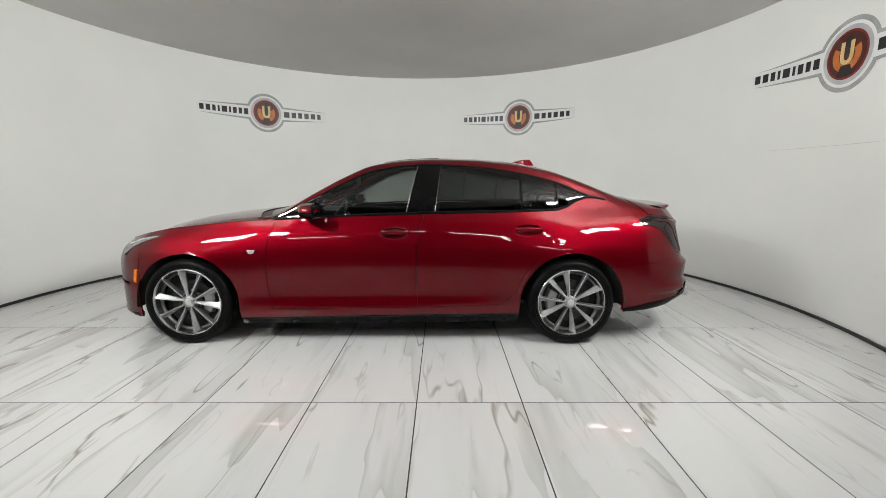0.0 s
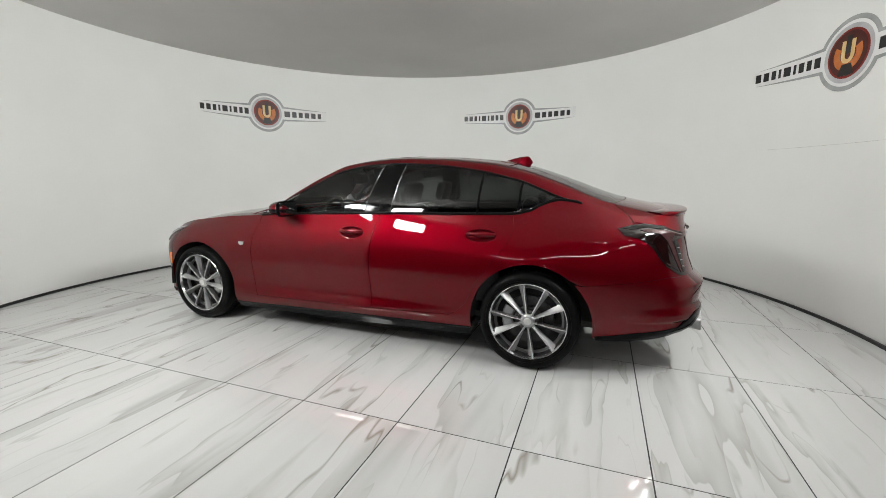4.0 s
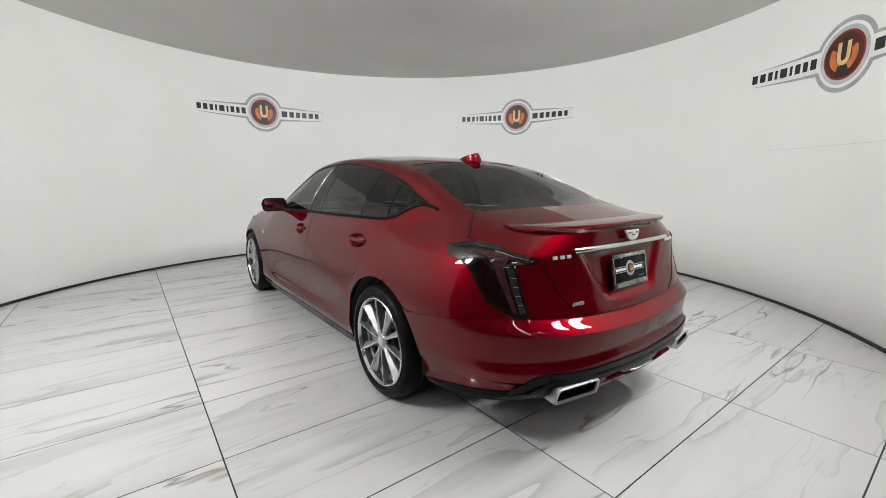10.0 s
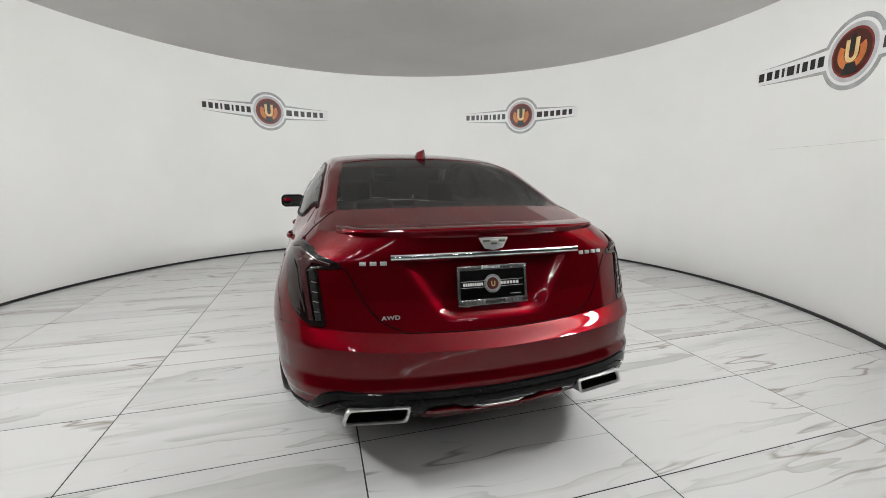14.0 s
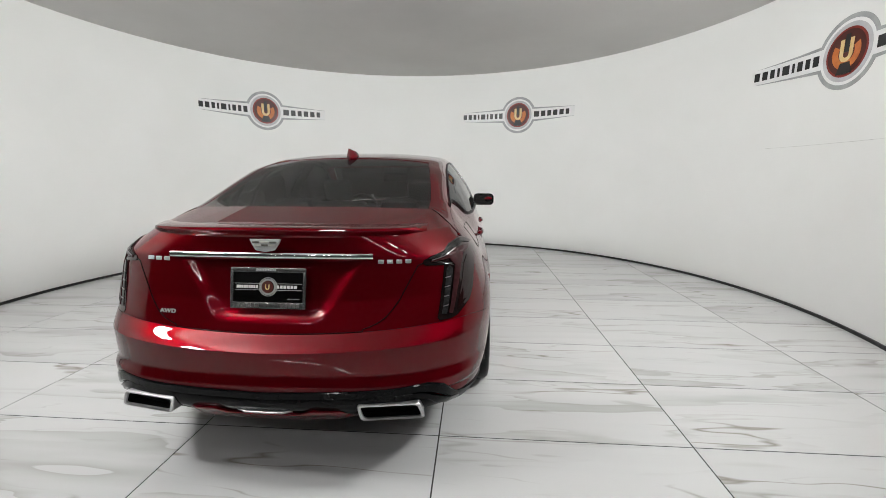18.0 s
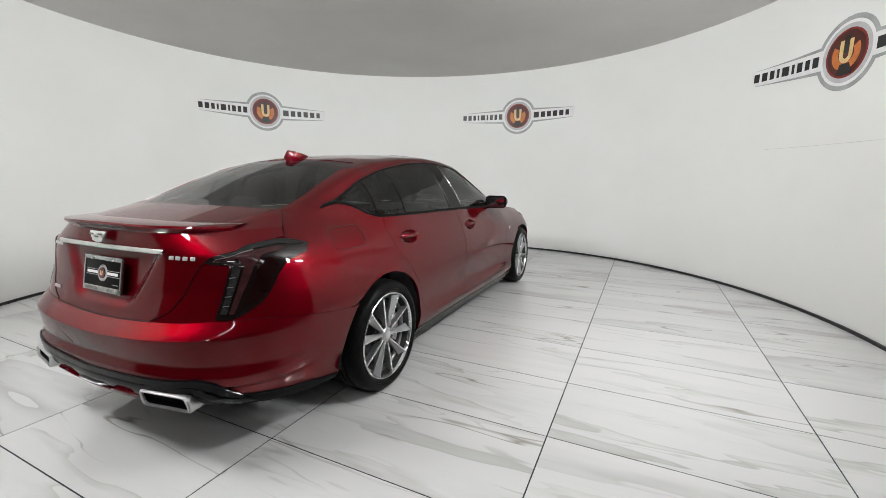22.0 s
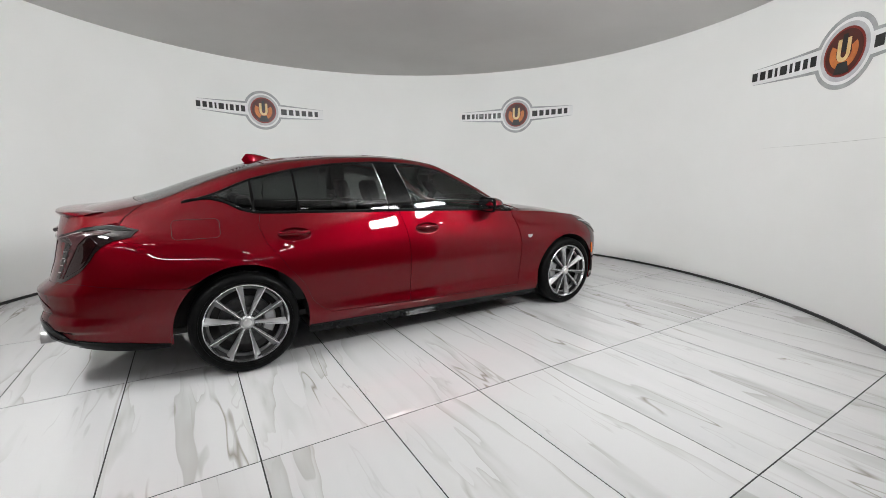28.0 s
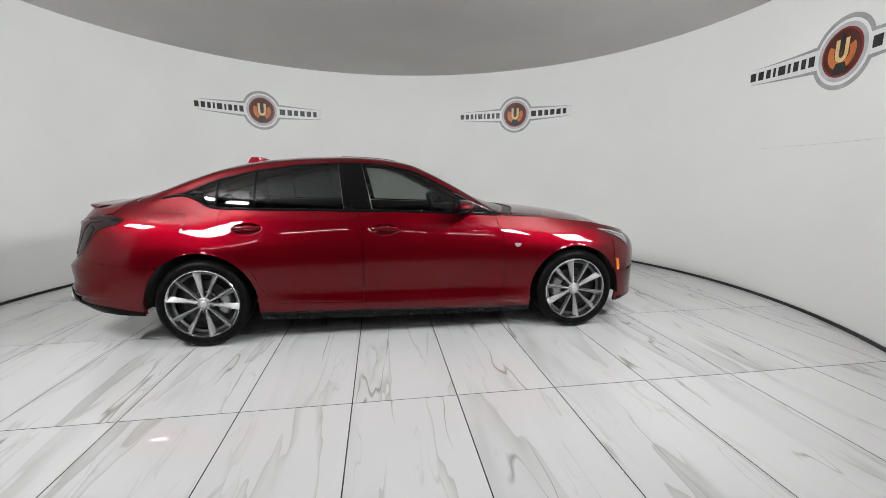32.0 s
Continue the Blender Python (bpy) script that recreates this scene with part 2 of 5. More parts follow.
M_DECALGREY = varied("grey_vinyl", (0.30, 0.31, 0.31), (0.40, 0.41, 0.41), 8, 0.35, 0.5)
M_DECALWHITE = varied("white_vinyl", (0.78, 0.78, 0.775), (0.82, 0.82, 0.815), 5, 0.3, 0.4)
M_DECALPALE = varied("pale_grey_vinyl", (0.42, 0.42, 0.43), (0.60, 0.60, 0.61), 4, 0.3, 0.4)
M_DECALRED = varied("red_vinyl", (0.20, 0.02, 0.015), (0.28, 0.03, 0.02), 6, 0.3, 0.4)
M_DECALDARK = varied("maroon_vinyl", (0.06, 0.01, 0.008), (0.09, 0.014, 0.01), 6, 0.3, 0.4)
M_DECALORANGE = varied("orange_vinyl", (0.42, 0.085, 0.02), (0.60, 0.19, 0.04), 9, 0.3, 0.4)
M_DECALYELLOW = varied("yellow_vinyl", (0.62, 0.42, 0.15), (0.75, 0.58, 0.30), 9, 0.3, 0.4)


# ---------------------------------------------------------------- mesh helpers
def empty(name, m=None):
    ob = new(name)
    if m is not None:
        ob.matrix_basis = m
    return ob


def finish(name, bm, material, smooth=True, sharp=35):
    me = bpy.data.meshes.new(name)
    if smooth:
        lim = radians(sharp)
        for f in bm.faces:
            f.smooth = True
        for e in bm.edges:
            if len(e.link_faces) == 2:
                e.smooth = e.calc_face_angle(0) < lim
            else:
                e.smooth = False
    bm.to_mesh(me)
    bm.free()
    me.materials.append(material)
    return me


def part(name, bm, material, parent, label="", smooth=True, sharp=35):
    ob = new(name, finish(name, bm, material, smooth, sharp))
    ob.parent = parent
    if label:
        ob["label"] = label
    return ob


def box(bm, c, s, bevel=0.0, m=None):
    r = bmesh.ops.create_cube(bm, size=1, matrix=Matrix.Translation(c) @ Matrix.Diagonal((*s, 1)))
    vs = r["verts"]
    if bevel:
        es = list({e for v in vs for e in v.link_edges})
        o = bmesh.ops.bevel(bm, geom=es, offset=bevel, segments=2, affect="EDGES", profile=0.5)
        vs = list({v for v in vs if v.is_valid} | set(o["verts"]))
    if m is not None:
        bmesh.ops.transform(bm, matrix=m, verts=vs)
    return vs


def grid(bm, P, close=False):
    """Quads over an array of points P[i][j]; returns the vertices."""
    V = [[bm.verts.new(p) for p in row] for row in P]
    n = len(V)
    for i in range(n if close else n - 1):
        for j in range(len(V[0]) - 1):
            a, b, c, d = V[i][j], V[(i + 1) % n][j], V[(i + 1) % n][j + 1], V[i][j + 1]
            try:
                bm.faces.new((a, b, c, d))
            except ValueError:
                pass
    return V


def lathe(bm, prof, seg=48, axis="y"):
    """A profile of (radius, along) turned round the y axis."""
    P = []
    for k in range(seg):
        a = TAU * k / seg
        P.append([(r * math.cos(a), y, r * math.sin(a)) for r, y in prof])
    return grid(bm, P, close=True)


def tube(bm, pts, rx, rz=None, seg=8, up=(0, 0, 1)):
    """A closed tube with an elliptic section along a line of points."""
    rz = rz or rx
    pts = [Vector(p) for p in pts]
    P = []
    for i, p in enumerate(pts):
        d = (pts[min(i + 1, len(pts) - 1)] - pts[max(i - 1, 0)]).normalized()
        s = d.cross(Vector(up)).normalized()
        u = s.cross(d)
        P.append([p + s * rx * math.cos(TAU * k / seg) + u * rz * math.sin(TAU * k / seg) for k in range(seg + 1)])
    V = grid(bm, P)
    for row in (V[0], V[-1]):
        try:
            bm.faces.new(row[:-1])
        except ValueError:
            pass
    bmesh.ops.remove_doubles(bm, verts=bm.verts[:], dist=1e-6)
    return V

# ---------------------------------------------------------------- the round room
OPEN0, OPEN1 = radians(228), radians(325)   # the drive-in opening


def arc_wall(name, r0, r1, z0, z1, a0, a1, seg, material, label=""):
    bm = bmesh.new()
    P = []
    for i in range(seg + 1):
        a = a0 + (a1 - a0) * i / seg
        c, s = math.cos(a), math.sin(a)
        P.append([(r0 * c, r0 * s, z0), (r0 * c, r0 * s, z1), (r1 * c, r1 * s, z1), (r1 * c, r1 * s, z0), (r0 * c, r0 * s, z0)])
    V = grid(bm, P)
    bmesh.ops.remove_doubles(bm, verts=bm.verts[:], dist=1e-6)
    bmesh.ops.holes_fill(bm, edges=bm.edges[:], sides=4)
    bmesh.ops.recalc_face_normals(bm, faces=bm.faces[:])
    ob = new(name, finish(name, bm, material))
    return tagged(ob, label, kind="structure")


arc_wall("wall_round", R_WALL, R_WALL + 0.12, 0.0, H_ROOM, OPEN1, OPEN0 + TAU, 160, M_WALL, "smooth white curved wall of a round photo booth")
arc_wall("baseboard", R_WALL - 0.018, R_WALL - 0.001, 0.001, 0.026, OPEN1, OPEN0 + TAU, 160, M_BASE, "thin black trim along the foot of the round wall")

arc_wall("trim", R_WALL - 0.0012, R_WALL - 0.0002, 1.5695, 1.572, radians(-22), radians(7.5), 30, M_SEAM, "faint crack-like joint in the white wall")


def disc(name, r, z, material, seg=128, label="", down=False):
    bm = bmesh.new()
    vs = [bm.verts.new((r * math.cos(TAU * k / seg), r * math.sin(TAU * k / seg), z)) for k in range(seg)]
    f = bm.faces.new(vs)
    ex = bmesh.ops.extrude_face_region(bm, geom=[f])
    bmesh.ops.translate(bm, verts=[v for v in ex["geom"] if isinstance(v, bmesh.types.BMVert)], vec=(0, 0, 0.08 if down else -0.08))
    bmesh.ops.recalc_face_normals(bm, faces=bm.faces[:])
    return tagged(new(name, finish(name, bm, material)), label, kind="structure")


disc("ceiling", R_WALL + 0.1, H_ROOM + 0.002, M_CEIL, label="plain matt grey round ceiling", down=True)

# the bay in front of the opening, out of which the camera looks
def slab(name, c, s, material, label=""):
    bm = bmesh.new()
    box(bm, c, s)
    return tagged(new(name, finish(name, bm, material, False)), label, kind="structure")


slab("bay_floor", (0.4, -5.55, -0.09), (9.2, 8.0, 0.16), M_CONCRETE, "plain grey concrete floor of the drive-in bay")
slab("bay_wall_south", (0.4, -9.5, 2.1), (9.2, 0.1, 4.4), M_BAY, "plain dark wall behind the drive-in opening")
slab("bay_wall_east", (5.0, -5.9, 2.1), (0.1, 7.2, 4.4), M_BAY, "plain dark wall of the drive-in bay")
slab("bay_wall_west", (-4.2, -5.9, 2.1), (0.1, 7.2, 4.4), M_BAY, "plain dark wall of the drive-in bay")
slab("bay_ceiling", (0.4, -5.9, 4.34), (9.2, 7.2, 0.08), M_BAY, "plain dark ceiling of the drive-in bay")
slab("bay_wall_north", (0.4, -2.25, 3.75), (9.2, 0.1, 1.15), M_BAY, "plain dark wall over the round booth")

# the revolving floor
turntable = tagged(empty("turntable"), "round revolving floor of polished white marble tiles", "turntable", kind="structure")
R_FLOOR = R_WALL - 0.02


def clip_round(poly, r):
    """The part of a convex polygon inside a circle of many sides."""
    n = 120
    for k in range(n):
        a = TAU * (k + 0.5) / n
        nx, ny = math.cos(a), math.sin(a)
        d = r * math.cos(math.pi / n)
        out = []
        for i in range(len(poly)):
            p, q = poly[i - 1], poly[i]
            dp, dq = p[0] * nx + p[1] * ny - d, q[0] * nx + q[1] * ny - d
            if (dp <= 0) != (dq <= 0):
                f = dp / (dp - dq)
                out.append((p[0] + f * (q[0] - p[0]), p[1] + f * (q[1] - p[1])))
            if dq <= 0:
                out.append(q)
        poly = out
        if len(poly) < 3:
            return []
    return poly


def lay_tiles():
    bm = bmesh.new()
    seg = 128
    f = bm.faces.new([bm.verts.new((R_FLOOR * math.cos(TAU * k / seg), R_FLOOR * math.sin(TAU * k / seg), -0.0012)) for k in range(seg)])
    ex = bmesh.ops.extrude_face_region(bm, geom=[f])
    bmesh.ops.translate(bm, verts=[v for v in ex["geom"] if isinstance(v, bmesh.types.BMVert)], vec=(0, 0, -0.1))
    bmesh.ops.recalc_face_normals(bm, faces=bm.faces[:])
    part("grout_bed", bm, M_GROUT, turntable, "dark grout between the tiles")
    W, L, G = 0.61, 1.22, 0.0033
    for i in range(-7, 7):
        for j in range(-4, 5):
            x0, y0 = i * W + 0.305, j * L - 0.61
            q = clip_round([(x0 + G, y0 + G), (x0 + W - G, y0 + G), (x0 + W - G, y0 + L - G), (x0 + G, y0 + L - G)], R_FLOOR)
            if not q:
                continue
            area = sum(q[k - 1][0] * q[k][1] - q[k][0] * q[k - 1][1] for k in range(len(q))) / 2
            if area < 0.004:
                continue
            bm = bmesh.new()
            cx, cy = x0 + W / 2, y0 + L / 2
            top = [bm.verts.new((x - cx, y - cy, 0)) for x, y in q]
            low = [bm.verts.new((x - cx, y - cy, -0.008)) for x, y in q]
            bm.faces.new(top)
            for k in range(len(q)):
                bm.faces.new((top[k - 1], low[k - 1], low[k], top[k]))
            bmesh.ops.recalc_face_normals(bm, faces=bm.faces[:])
            ob = part("tile", bm, M_TILE, turntable, smooth=False)
            ob.location = (cx, cy, 0)


# ---------------------------------------------------------------- flood lights beside the opening
def rounded(bm, w, h, d, r, m, seg=6):
    """A slab w by h with rounded corners, d deep along y."""
    ring_pts = []
    for cx, cz, a0 in ((w / 2 - r, h / 2 - r, 0), (-w / 2 + r, h / 2 - r, 90), (-w / 2 + r, -h / 2 + r, 180), (w / 2 - r, -h / 2 + r, 270)):
        for k in range(seg + 1):
            a = radians(a0 + 90 * k / seg)
            ring_pts.append((cx + r * math.cos(a), cz + r * math.sin(a)))
    f = [bm.verts.new(m @ Vector((x, 0, z))) for x, z in ring_pts]
    k = [bm.verts.new(m @ Vector((x, d, z))) for x, z in ring_pts]
    bm.faces.new(f)
    bm.faces.new(k[::-1])
    n = len(f)
    for i in range(n):
        bm.faces.new((f[i - 1], k[i - 1], k[i], f[i]))
    bmesh.ops.recalc_face_normals(bm, faces=bm.faces[:])


def flood_light(az, r, z, tilt, w, h):
    a = radians(az)
    root = tagged(empty("flood_light", pose(r * math.cos(a), r * math.sin(a), z, 0, 0, az + 90)), "bright white square flood light fixed high beside the opening", "flood light", "flood lights of the booth")
    t = pose(0, 0, 0, tilt, 0, 0)
    bm = bmesh.new()
    rounded(bm, w + 0.05, h + 0.05, -0.09, 0.06, t @ pose(0, -0.006, 0))
    part("housing", bm, M_BLACK, root, "black lamp housing")
    bm = bmesh.new()
    rounded(bm, w, h, -0.01, 0.05, t @ pose(0, 0.006, 0))
    part("diffuser", bm, M_LED, root, "glowing white diffuser", smooth=False)
    bm = bmesh.new()
    box(bm, (0, -0.07, h / 2 + (H_ROOM - z - h / 2) / 2), (0.05, 0.03, max(0.06, H_ROOM - z - h / 2 + 0.0)), 0.004)
    part("bracket", bm, M_STEEL, root, "steel bracket to the ceiling")
    return root


for az, r, z, tilt, w, h in FLOODS:
    flood_light(az, r, z, tilt, w, h)


def bay_light(x, y):
    root = tagged(empty("bay_light", pose(x, y, 4.3)), "small twin led light under the bay ceiling", "ceiling light", "lights of the bay")
    bm = bmesh.new()
    box(bm, (0, 0, -0.04), (0.5, 0.3, 0.06), 0.006)
    part("housing", bm, M_BLACK, root, "black lamp housing")
    for dx in (-0.12, 0.12):
        for dy in (-0.08, 0.08):
            bm = bmesh.new()
            box(bm, (dx, dy, -0.075), (0.13, 0.07, 0.01))
            part("led_strip", bm, M_BAYLED, root, smooth=False)


for x, y in ((-1.3, -5.1), (1.7, -5.1), (3.1, -5.3), (0.2, -5.25)):
    bay_light(x, y)

def tube_light(x):
    root = tagged(empty("tube_light", pose(x, -7.2, 4.22)), "long white led tube light hung under the bay ceiling", "ceiling light", "tube lights of the bay")
    bm = bmesh.new()
    box(bm, (0, 0, 0), (1.62, 0.10, 0.05), 0.008)
    part("housing", bm, M_BLACK, root, "black lamp housing")
    bm = bmesh.new()
    tube(bm, [(-0.77, 0, -0.045), (0, 0, -0.045), (0.77, 0, -0.045)], 0.030, 0.022, 12)
    part("diffuser", bm, M_BAYLED, root, "glowing white diffuser")
    for dx in (-0.6, 0.6):
        bm = bmesh.new()
        box(bm, (dx, 0, 0.05), (0.02, 0.02, 0.06), 0.003)
        part("hanger", bm, M_STEEL, root)
    return root


for x in (-2.8, -0.7, 1.5, 3.6):
    tube_light(x)

# ---------------------------------------------------------------- the car: its surfaces
# car space: x forward, y to its left, z up, wheels' axles at x = +-1.4735
XF, XR = 1.6, -1.7            # where the front and rear corners begin
AXLE = 1.4735


def curve(knots, lo, hi, sigma=0.07):
    """A smooth function through knots of (x, value)."""
    knots = sorted(knots)
    xs = np.arange(lo - 0.4, hi + 0.4, 0.01)
    kx, kv = np.array([k[0] for k in knots]), np.array([k[1] for k in knots])
    v = np.interp(xs, kx, kv)
    s0 = (kv[1] - kv[0]) / (kx[1] - kx[0])
    s1 = (kv[-1] - kv[-2]) / (kx[-1] - kx[-2])
    v = np.where(xs < kx[0], kv[0] + (xs - kx[0]) * s0, v)
    v = np.where(xs > kx[-1], kv[-1] + (xs - kx[-1]) * s1, v)
    n = int(3 * sigma / 0.01)
    k = np.exp(-0.5 * (np.arange(-n, n + 1) * 0.01 / sigma) ** 2)
    k /= k.sum()
    w = np.convolve(np.pad(v, n, mode="edge"), k, mode="valid")
    return lambda x: np.interp(x, xs, w)


# rows of the side, from the sill up to the belt: knots of (x, y, z), then the ends (x, exponent, z on the corner, z in the middle) behind and in front
ROWS = [
    ([(1.6, 0.885, 0.19), (1.0, 0.868, 0.15), (0, 0.868, 0.155), (-1.0, 0.868, 0.17), (-1.7, 0.79, 0.20)], (-2.435, 3.5, 0.27, 0.27), (2.285, 2.35, 0.205, 0.20)),
    ([(1.6, 0.898, 0.20), (1.0, 0.885, 0.198), (0.4, 0.885, 0.21), (-0.3, 0.885, 0.225), (-1, 0.89, 0.235), (-1.7, 0.855, 0.245)], (-2.485, 3.55, 0.29, 0.29), (2.325, 2.3, 0.215, 0.21)),
    ([(1.6, 0.905, 0.26), (0.8, 0.915, 0.285), (-0.3, 0.918, 0.30), (-0.9, 0.912, 0.32), (-1.35, 0.912, 0.325), (-1.7, 0.878, 0.33)], (-2.544, 3.8, 0.36, 0.36), (2.318, 2.3, 0.265, 0.265)),
    ([(1.6, 0.918, 0.42), (0.9, 0.906, 0.40), (0.5, 0.900, 0.395), (-0.3, 0.901, 0.40), (-0.9, 0.910, 0.42), (-1.35, 0.926, 0.44), (-1.7, 0.908, 0.45)], (-2.552, 3.55, 0.475, 0.465), (2.32, 2.25, 0.42, 0.42)),
    ([(1.6, 0.925, 0.60), (0.8, 0.918, 0.60), (-0.3, 0.924, 0.60), (-1, 0.932, 0.60), (-1.4, 0.937, 0.60), (-1.7, 0.922, 0.60)], (-2.576, 3.3, 0.62, 0.598), (2.32, 2.25, 0.58, 0.58)),
    ([(1.6, 0.911, 0.70), (1.15, 0.914, 0.70), (0.8, 0.913, 0.72), (-0.3, 0.913, 0.75), (-1, 0.918, 0.745), (-1.4, 0.931, 0.717), (-1.7, 0.916, 0.71)], (-2.505, 3.5, 0.690, 0.650), (2.31, 2.25, 0.66, 0.62)),
    ([(1.6, 0.869, 0.775), (1.15, 0.876, 0.80), (0.8, 0.885, 0.83), (-0.3, 0.891, 0.85), (-1, 0.890, 0.845), (-1.45, 0.892, 0.815), (-1.7, 0.888, 0.81)], (-2.462, 3.8, 0.80, 0.77), (2.29, 2.25, 0.725, 0.65)),
    ([(1.6, 0.820, 0.842), (1.15, 0.829, 0.878), (0.8, 0.850, 0.908), (-0.3, 0.866, 0.93), (-1.1, 0.855, 0.938), (-1.45, 0.835, 0.93), (-1.7, 0.832, 0.935)], (-2.432, 4.2, 0.945, 0.94), (2.26, 2.25, 0.76, 0.68)),
    ([(1.6, 0.764, 0.895), (1.2, 0.787, 0.94), (0.8, 0.817, 0.965), (0.42, 0.835, 0.984), (-0.3, 0.839, 1.007), (-1.1, 0.818, 1.025), (-1.36, 0.786, 1.032), (-1.5, 0.767, 1.038), (-1.7, 0.743, 1.045)], (-2.43, 3.1, 1.043, 1.052), (2.22, 2.3, 0.79, 0.70)),
]
ROW_Y = [curve([(k[0], k[1]) for k in r[0]], XR, XF) for r in ROWS]
ROW_Z = [curve([(k[0], k[2]) for k in r[0]], XR, XF) for r in ROWS]


def row_at(k, s):
    """Points of row k at the stations s: 0 to 1 the front corner from the middle, 1 to 2 the side, 2 to 3 the rear corner."""
    _, (xr, nr, zr45, zr90), (xf, nf, zf45, zf90) = ROWS[k]
    x = XF + (XR - XF) * (s - 1)
    y, z = ROW_Y[k](x), ROW_Z[k](x)
    for side, xe, n, z45, z90, x0, f in ((s < 1, xf, nf, zf45, zf90, XF, 1 - s), (s > 2, xr, nr, zr45, zr90, XR, s - 2)):
        f = np.clip(f, 0, 1)
        a = f * math.pi / 2
        cx, cy = np.sin(a) ** (2 / n), np.cos(a) ** (2 / n)
        y0, z0 = ROW_Y[k](x0), ROW_Z[k](x0)
        z_e = z0 * (1 - f) * (1 - 2 * f) + z45 * 4 * f * (1 - f) + z90 * f * (2 * f - 1)
        x = np.where(side, x0 + (xe - x0) * cx, x)
        y = np.where(side, y0 * cy, y)
        z = np.where(side, z_e, z)
    # the tail comes to a faint spine in the middle
    x = np.where(s > 2, x - 0.010 * np.clip(1 - np.abs(y) / 0.45, 0, 1), x)
    return np.stack([x, y, z], -1)


def spline_rows(rows, v):
    """Catmull-Rom between stacked rows (k, N, 3) at the row numbers v (N)."""
    n = len(rows)
    i = np.clip(np.floor(v).astype(int), 0, n - 2)
    t = (v - i)[:, None]
    idx = np.arange(len(v))
    p1, p2 = rows[i, idx], rows[i + 1, idx]
    p0 = np.where((i > 0)[:, None], rows[np.maximum(i - 1, 0), idx], 2 * p1 - p2)
    p3 = np.where((i < n - 2)[:, None], rows[np.minimum(i + 2, n - 1), idx], 2 * p2 - p1)
    return 0.5 * (2 * p1 + (p2 - p0) * t + (2 * p0 - 5 * p1 + 4 * p2 - p3) * t * t + (3 * p1 - p0 - 3 * p2 + p3) * t ** 3)


def ring(s, v):
    s, v = np.broadcast_arrays(np.asarray(s, float), np.asarray(v, float))
    rows = np.stack([row_at(k, s.ravel()) for k in range(len(ROWS))])
    soft = spline_rows(rows, v.ravel())
    # the tail's edges are crisper than the flanks
    i = np.clip(np.floor(v.ravel()).astype(int), 0, len(ROWS) - 2)
    t = (v.ravel() - i)[:, None]
    n = np.arange(s.size)
    crisp = rows[i, n] * (1 - t) + rows[i + 1, n] * t
    k = (0.85 * np.clip((s.ravel() - 2.15) / 0.35, 0, 1))[:, None]
    return (soft * (1 - k) + crisp * k).reshape(*s.shape, 3)


def v_at(s, z):
    """Row number at which the side has the height z at station s."""
    vs = np.linspace(0, 8, 81)
    zz = ring(np.full(81, float(s)), vs)[:, 2]
    return float(np.interp(z, np.maximum.accumulate(zz), vs))


def s_at(x):
    """Station on the side for a place x along the car."""
    if x > XF:
        return 1 - math.asin(min(1, ((x - XF) / 0.755)) ** 1.3) / (math.pi / 2)
    if x < XR:
        return 2 + math.asin(min(1, ((XR - x) / 0.83)) ** 1.75) / (math.pi / 2)
    return 1 + (x - XF) / (XR - XF)


def s_rear(y, v):
    """Station on the rear corner where row v has the half-width y."""
    ss = np.linspace(2, 3, 121)
    yy = ring(ss, np.full(121, float(v)))[:, 1]
    return float(np.interp(-y, -yy, ss))


def s_side(x, v):
    ss = np.linspace(0, 3, 301)
    xx = ring(ss, np.full(301, float(v)))[:, 0]
    return float(np.interp(-x, -xx, ss))


# the upper surface, rows from the belt to the middle line
U0, U1 = -2.33, 2.1
BOW = curve([(2.1, 0.12), (1.6, 0.10), (0.95, 0.16), (0.6, 0.13), (0.2, 0.07), (-0.1, 0.03), (-0.8, 0.0), (-1.1, -0.03), (-1.5, -0.07), (-1.85, -0.1), (-2.33, -0.08)], U0, U1)
TOP_Y8 = curve([(0.95, 0.755), (0.82, 0.785), (0.522, 0.735), (0.338, 0.69), (0.112, 0.645), (-0.112, 0.622), (-0.467, 0.612), (-0.8, 0.615), (-1.09, 0.63), (-1.385, 0.655), (-1.615, 0.68), (-1.774, 0.695), (-1.9, 0.70)], -1.9, 0.95, 0.04)
TOP_Z8 = curve([(2.1, 0.69), (1.95, 0.762), (1.6, 0.90), (1.2, 0.952), (0.95, 0.968), (0.8, 0.972), (0.522, 1.12), (0.338, 1.217), (0.112, 1.326), (-0.112, 1.37), (-0.334, 1.384), (-0.467, 1.384), (-0.778, 1.367), (-1.091, 1.323), (-1.385, 1.251), (-1.615, 1.15), (-1.774, 1.112), (-2, 1.072), (-2.33, 1.043)], U0, U1, 0.045)
TOP_Y9 = curve([(0.95, 0.70), (0.82, 0.735), (0.522, 0.675), (0.338, 0.635), (0.112, 0.59), (-0.112, 0.565), (-0.467, 0.555), (-0.8, 0.56), (-1.09, 0.575), (-1.385, 0.595), (-1.615, 0.61), (-1.774, 0.618), (-1.9, 0.622)], -1.9, 0.95, 0.05)
TOP_Z9 = curve([(2.1, 0.695), (1.95, 0.775), (1.6, 0.908), (1.2, 0.96), (0.95, 0.978), (0.82, 0.985), (0.522, 1.163), (0.338, 1.264), (0.112, 1.37), (-0.112, 1.408), (-0.334, 1.423), (-0.467, 1.424), (-0.778, 1.412), (-1.091, 1.378), (-1.385, 1.318), (-1.615, 1.235), (-1.774, 1.172), (-1.9, 1.126), (-2.1, 1.082), (-2.33, 1.05)], U0, U1, 0.045)
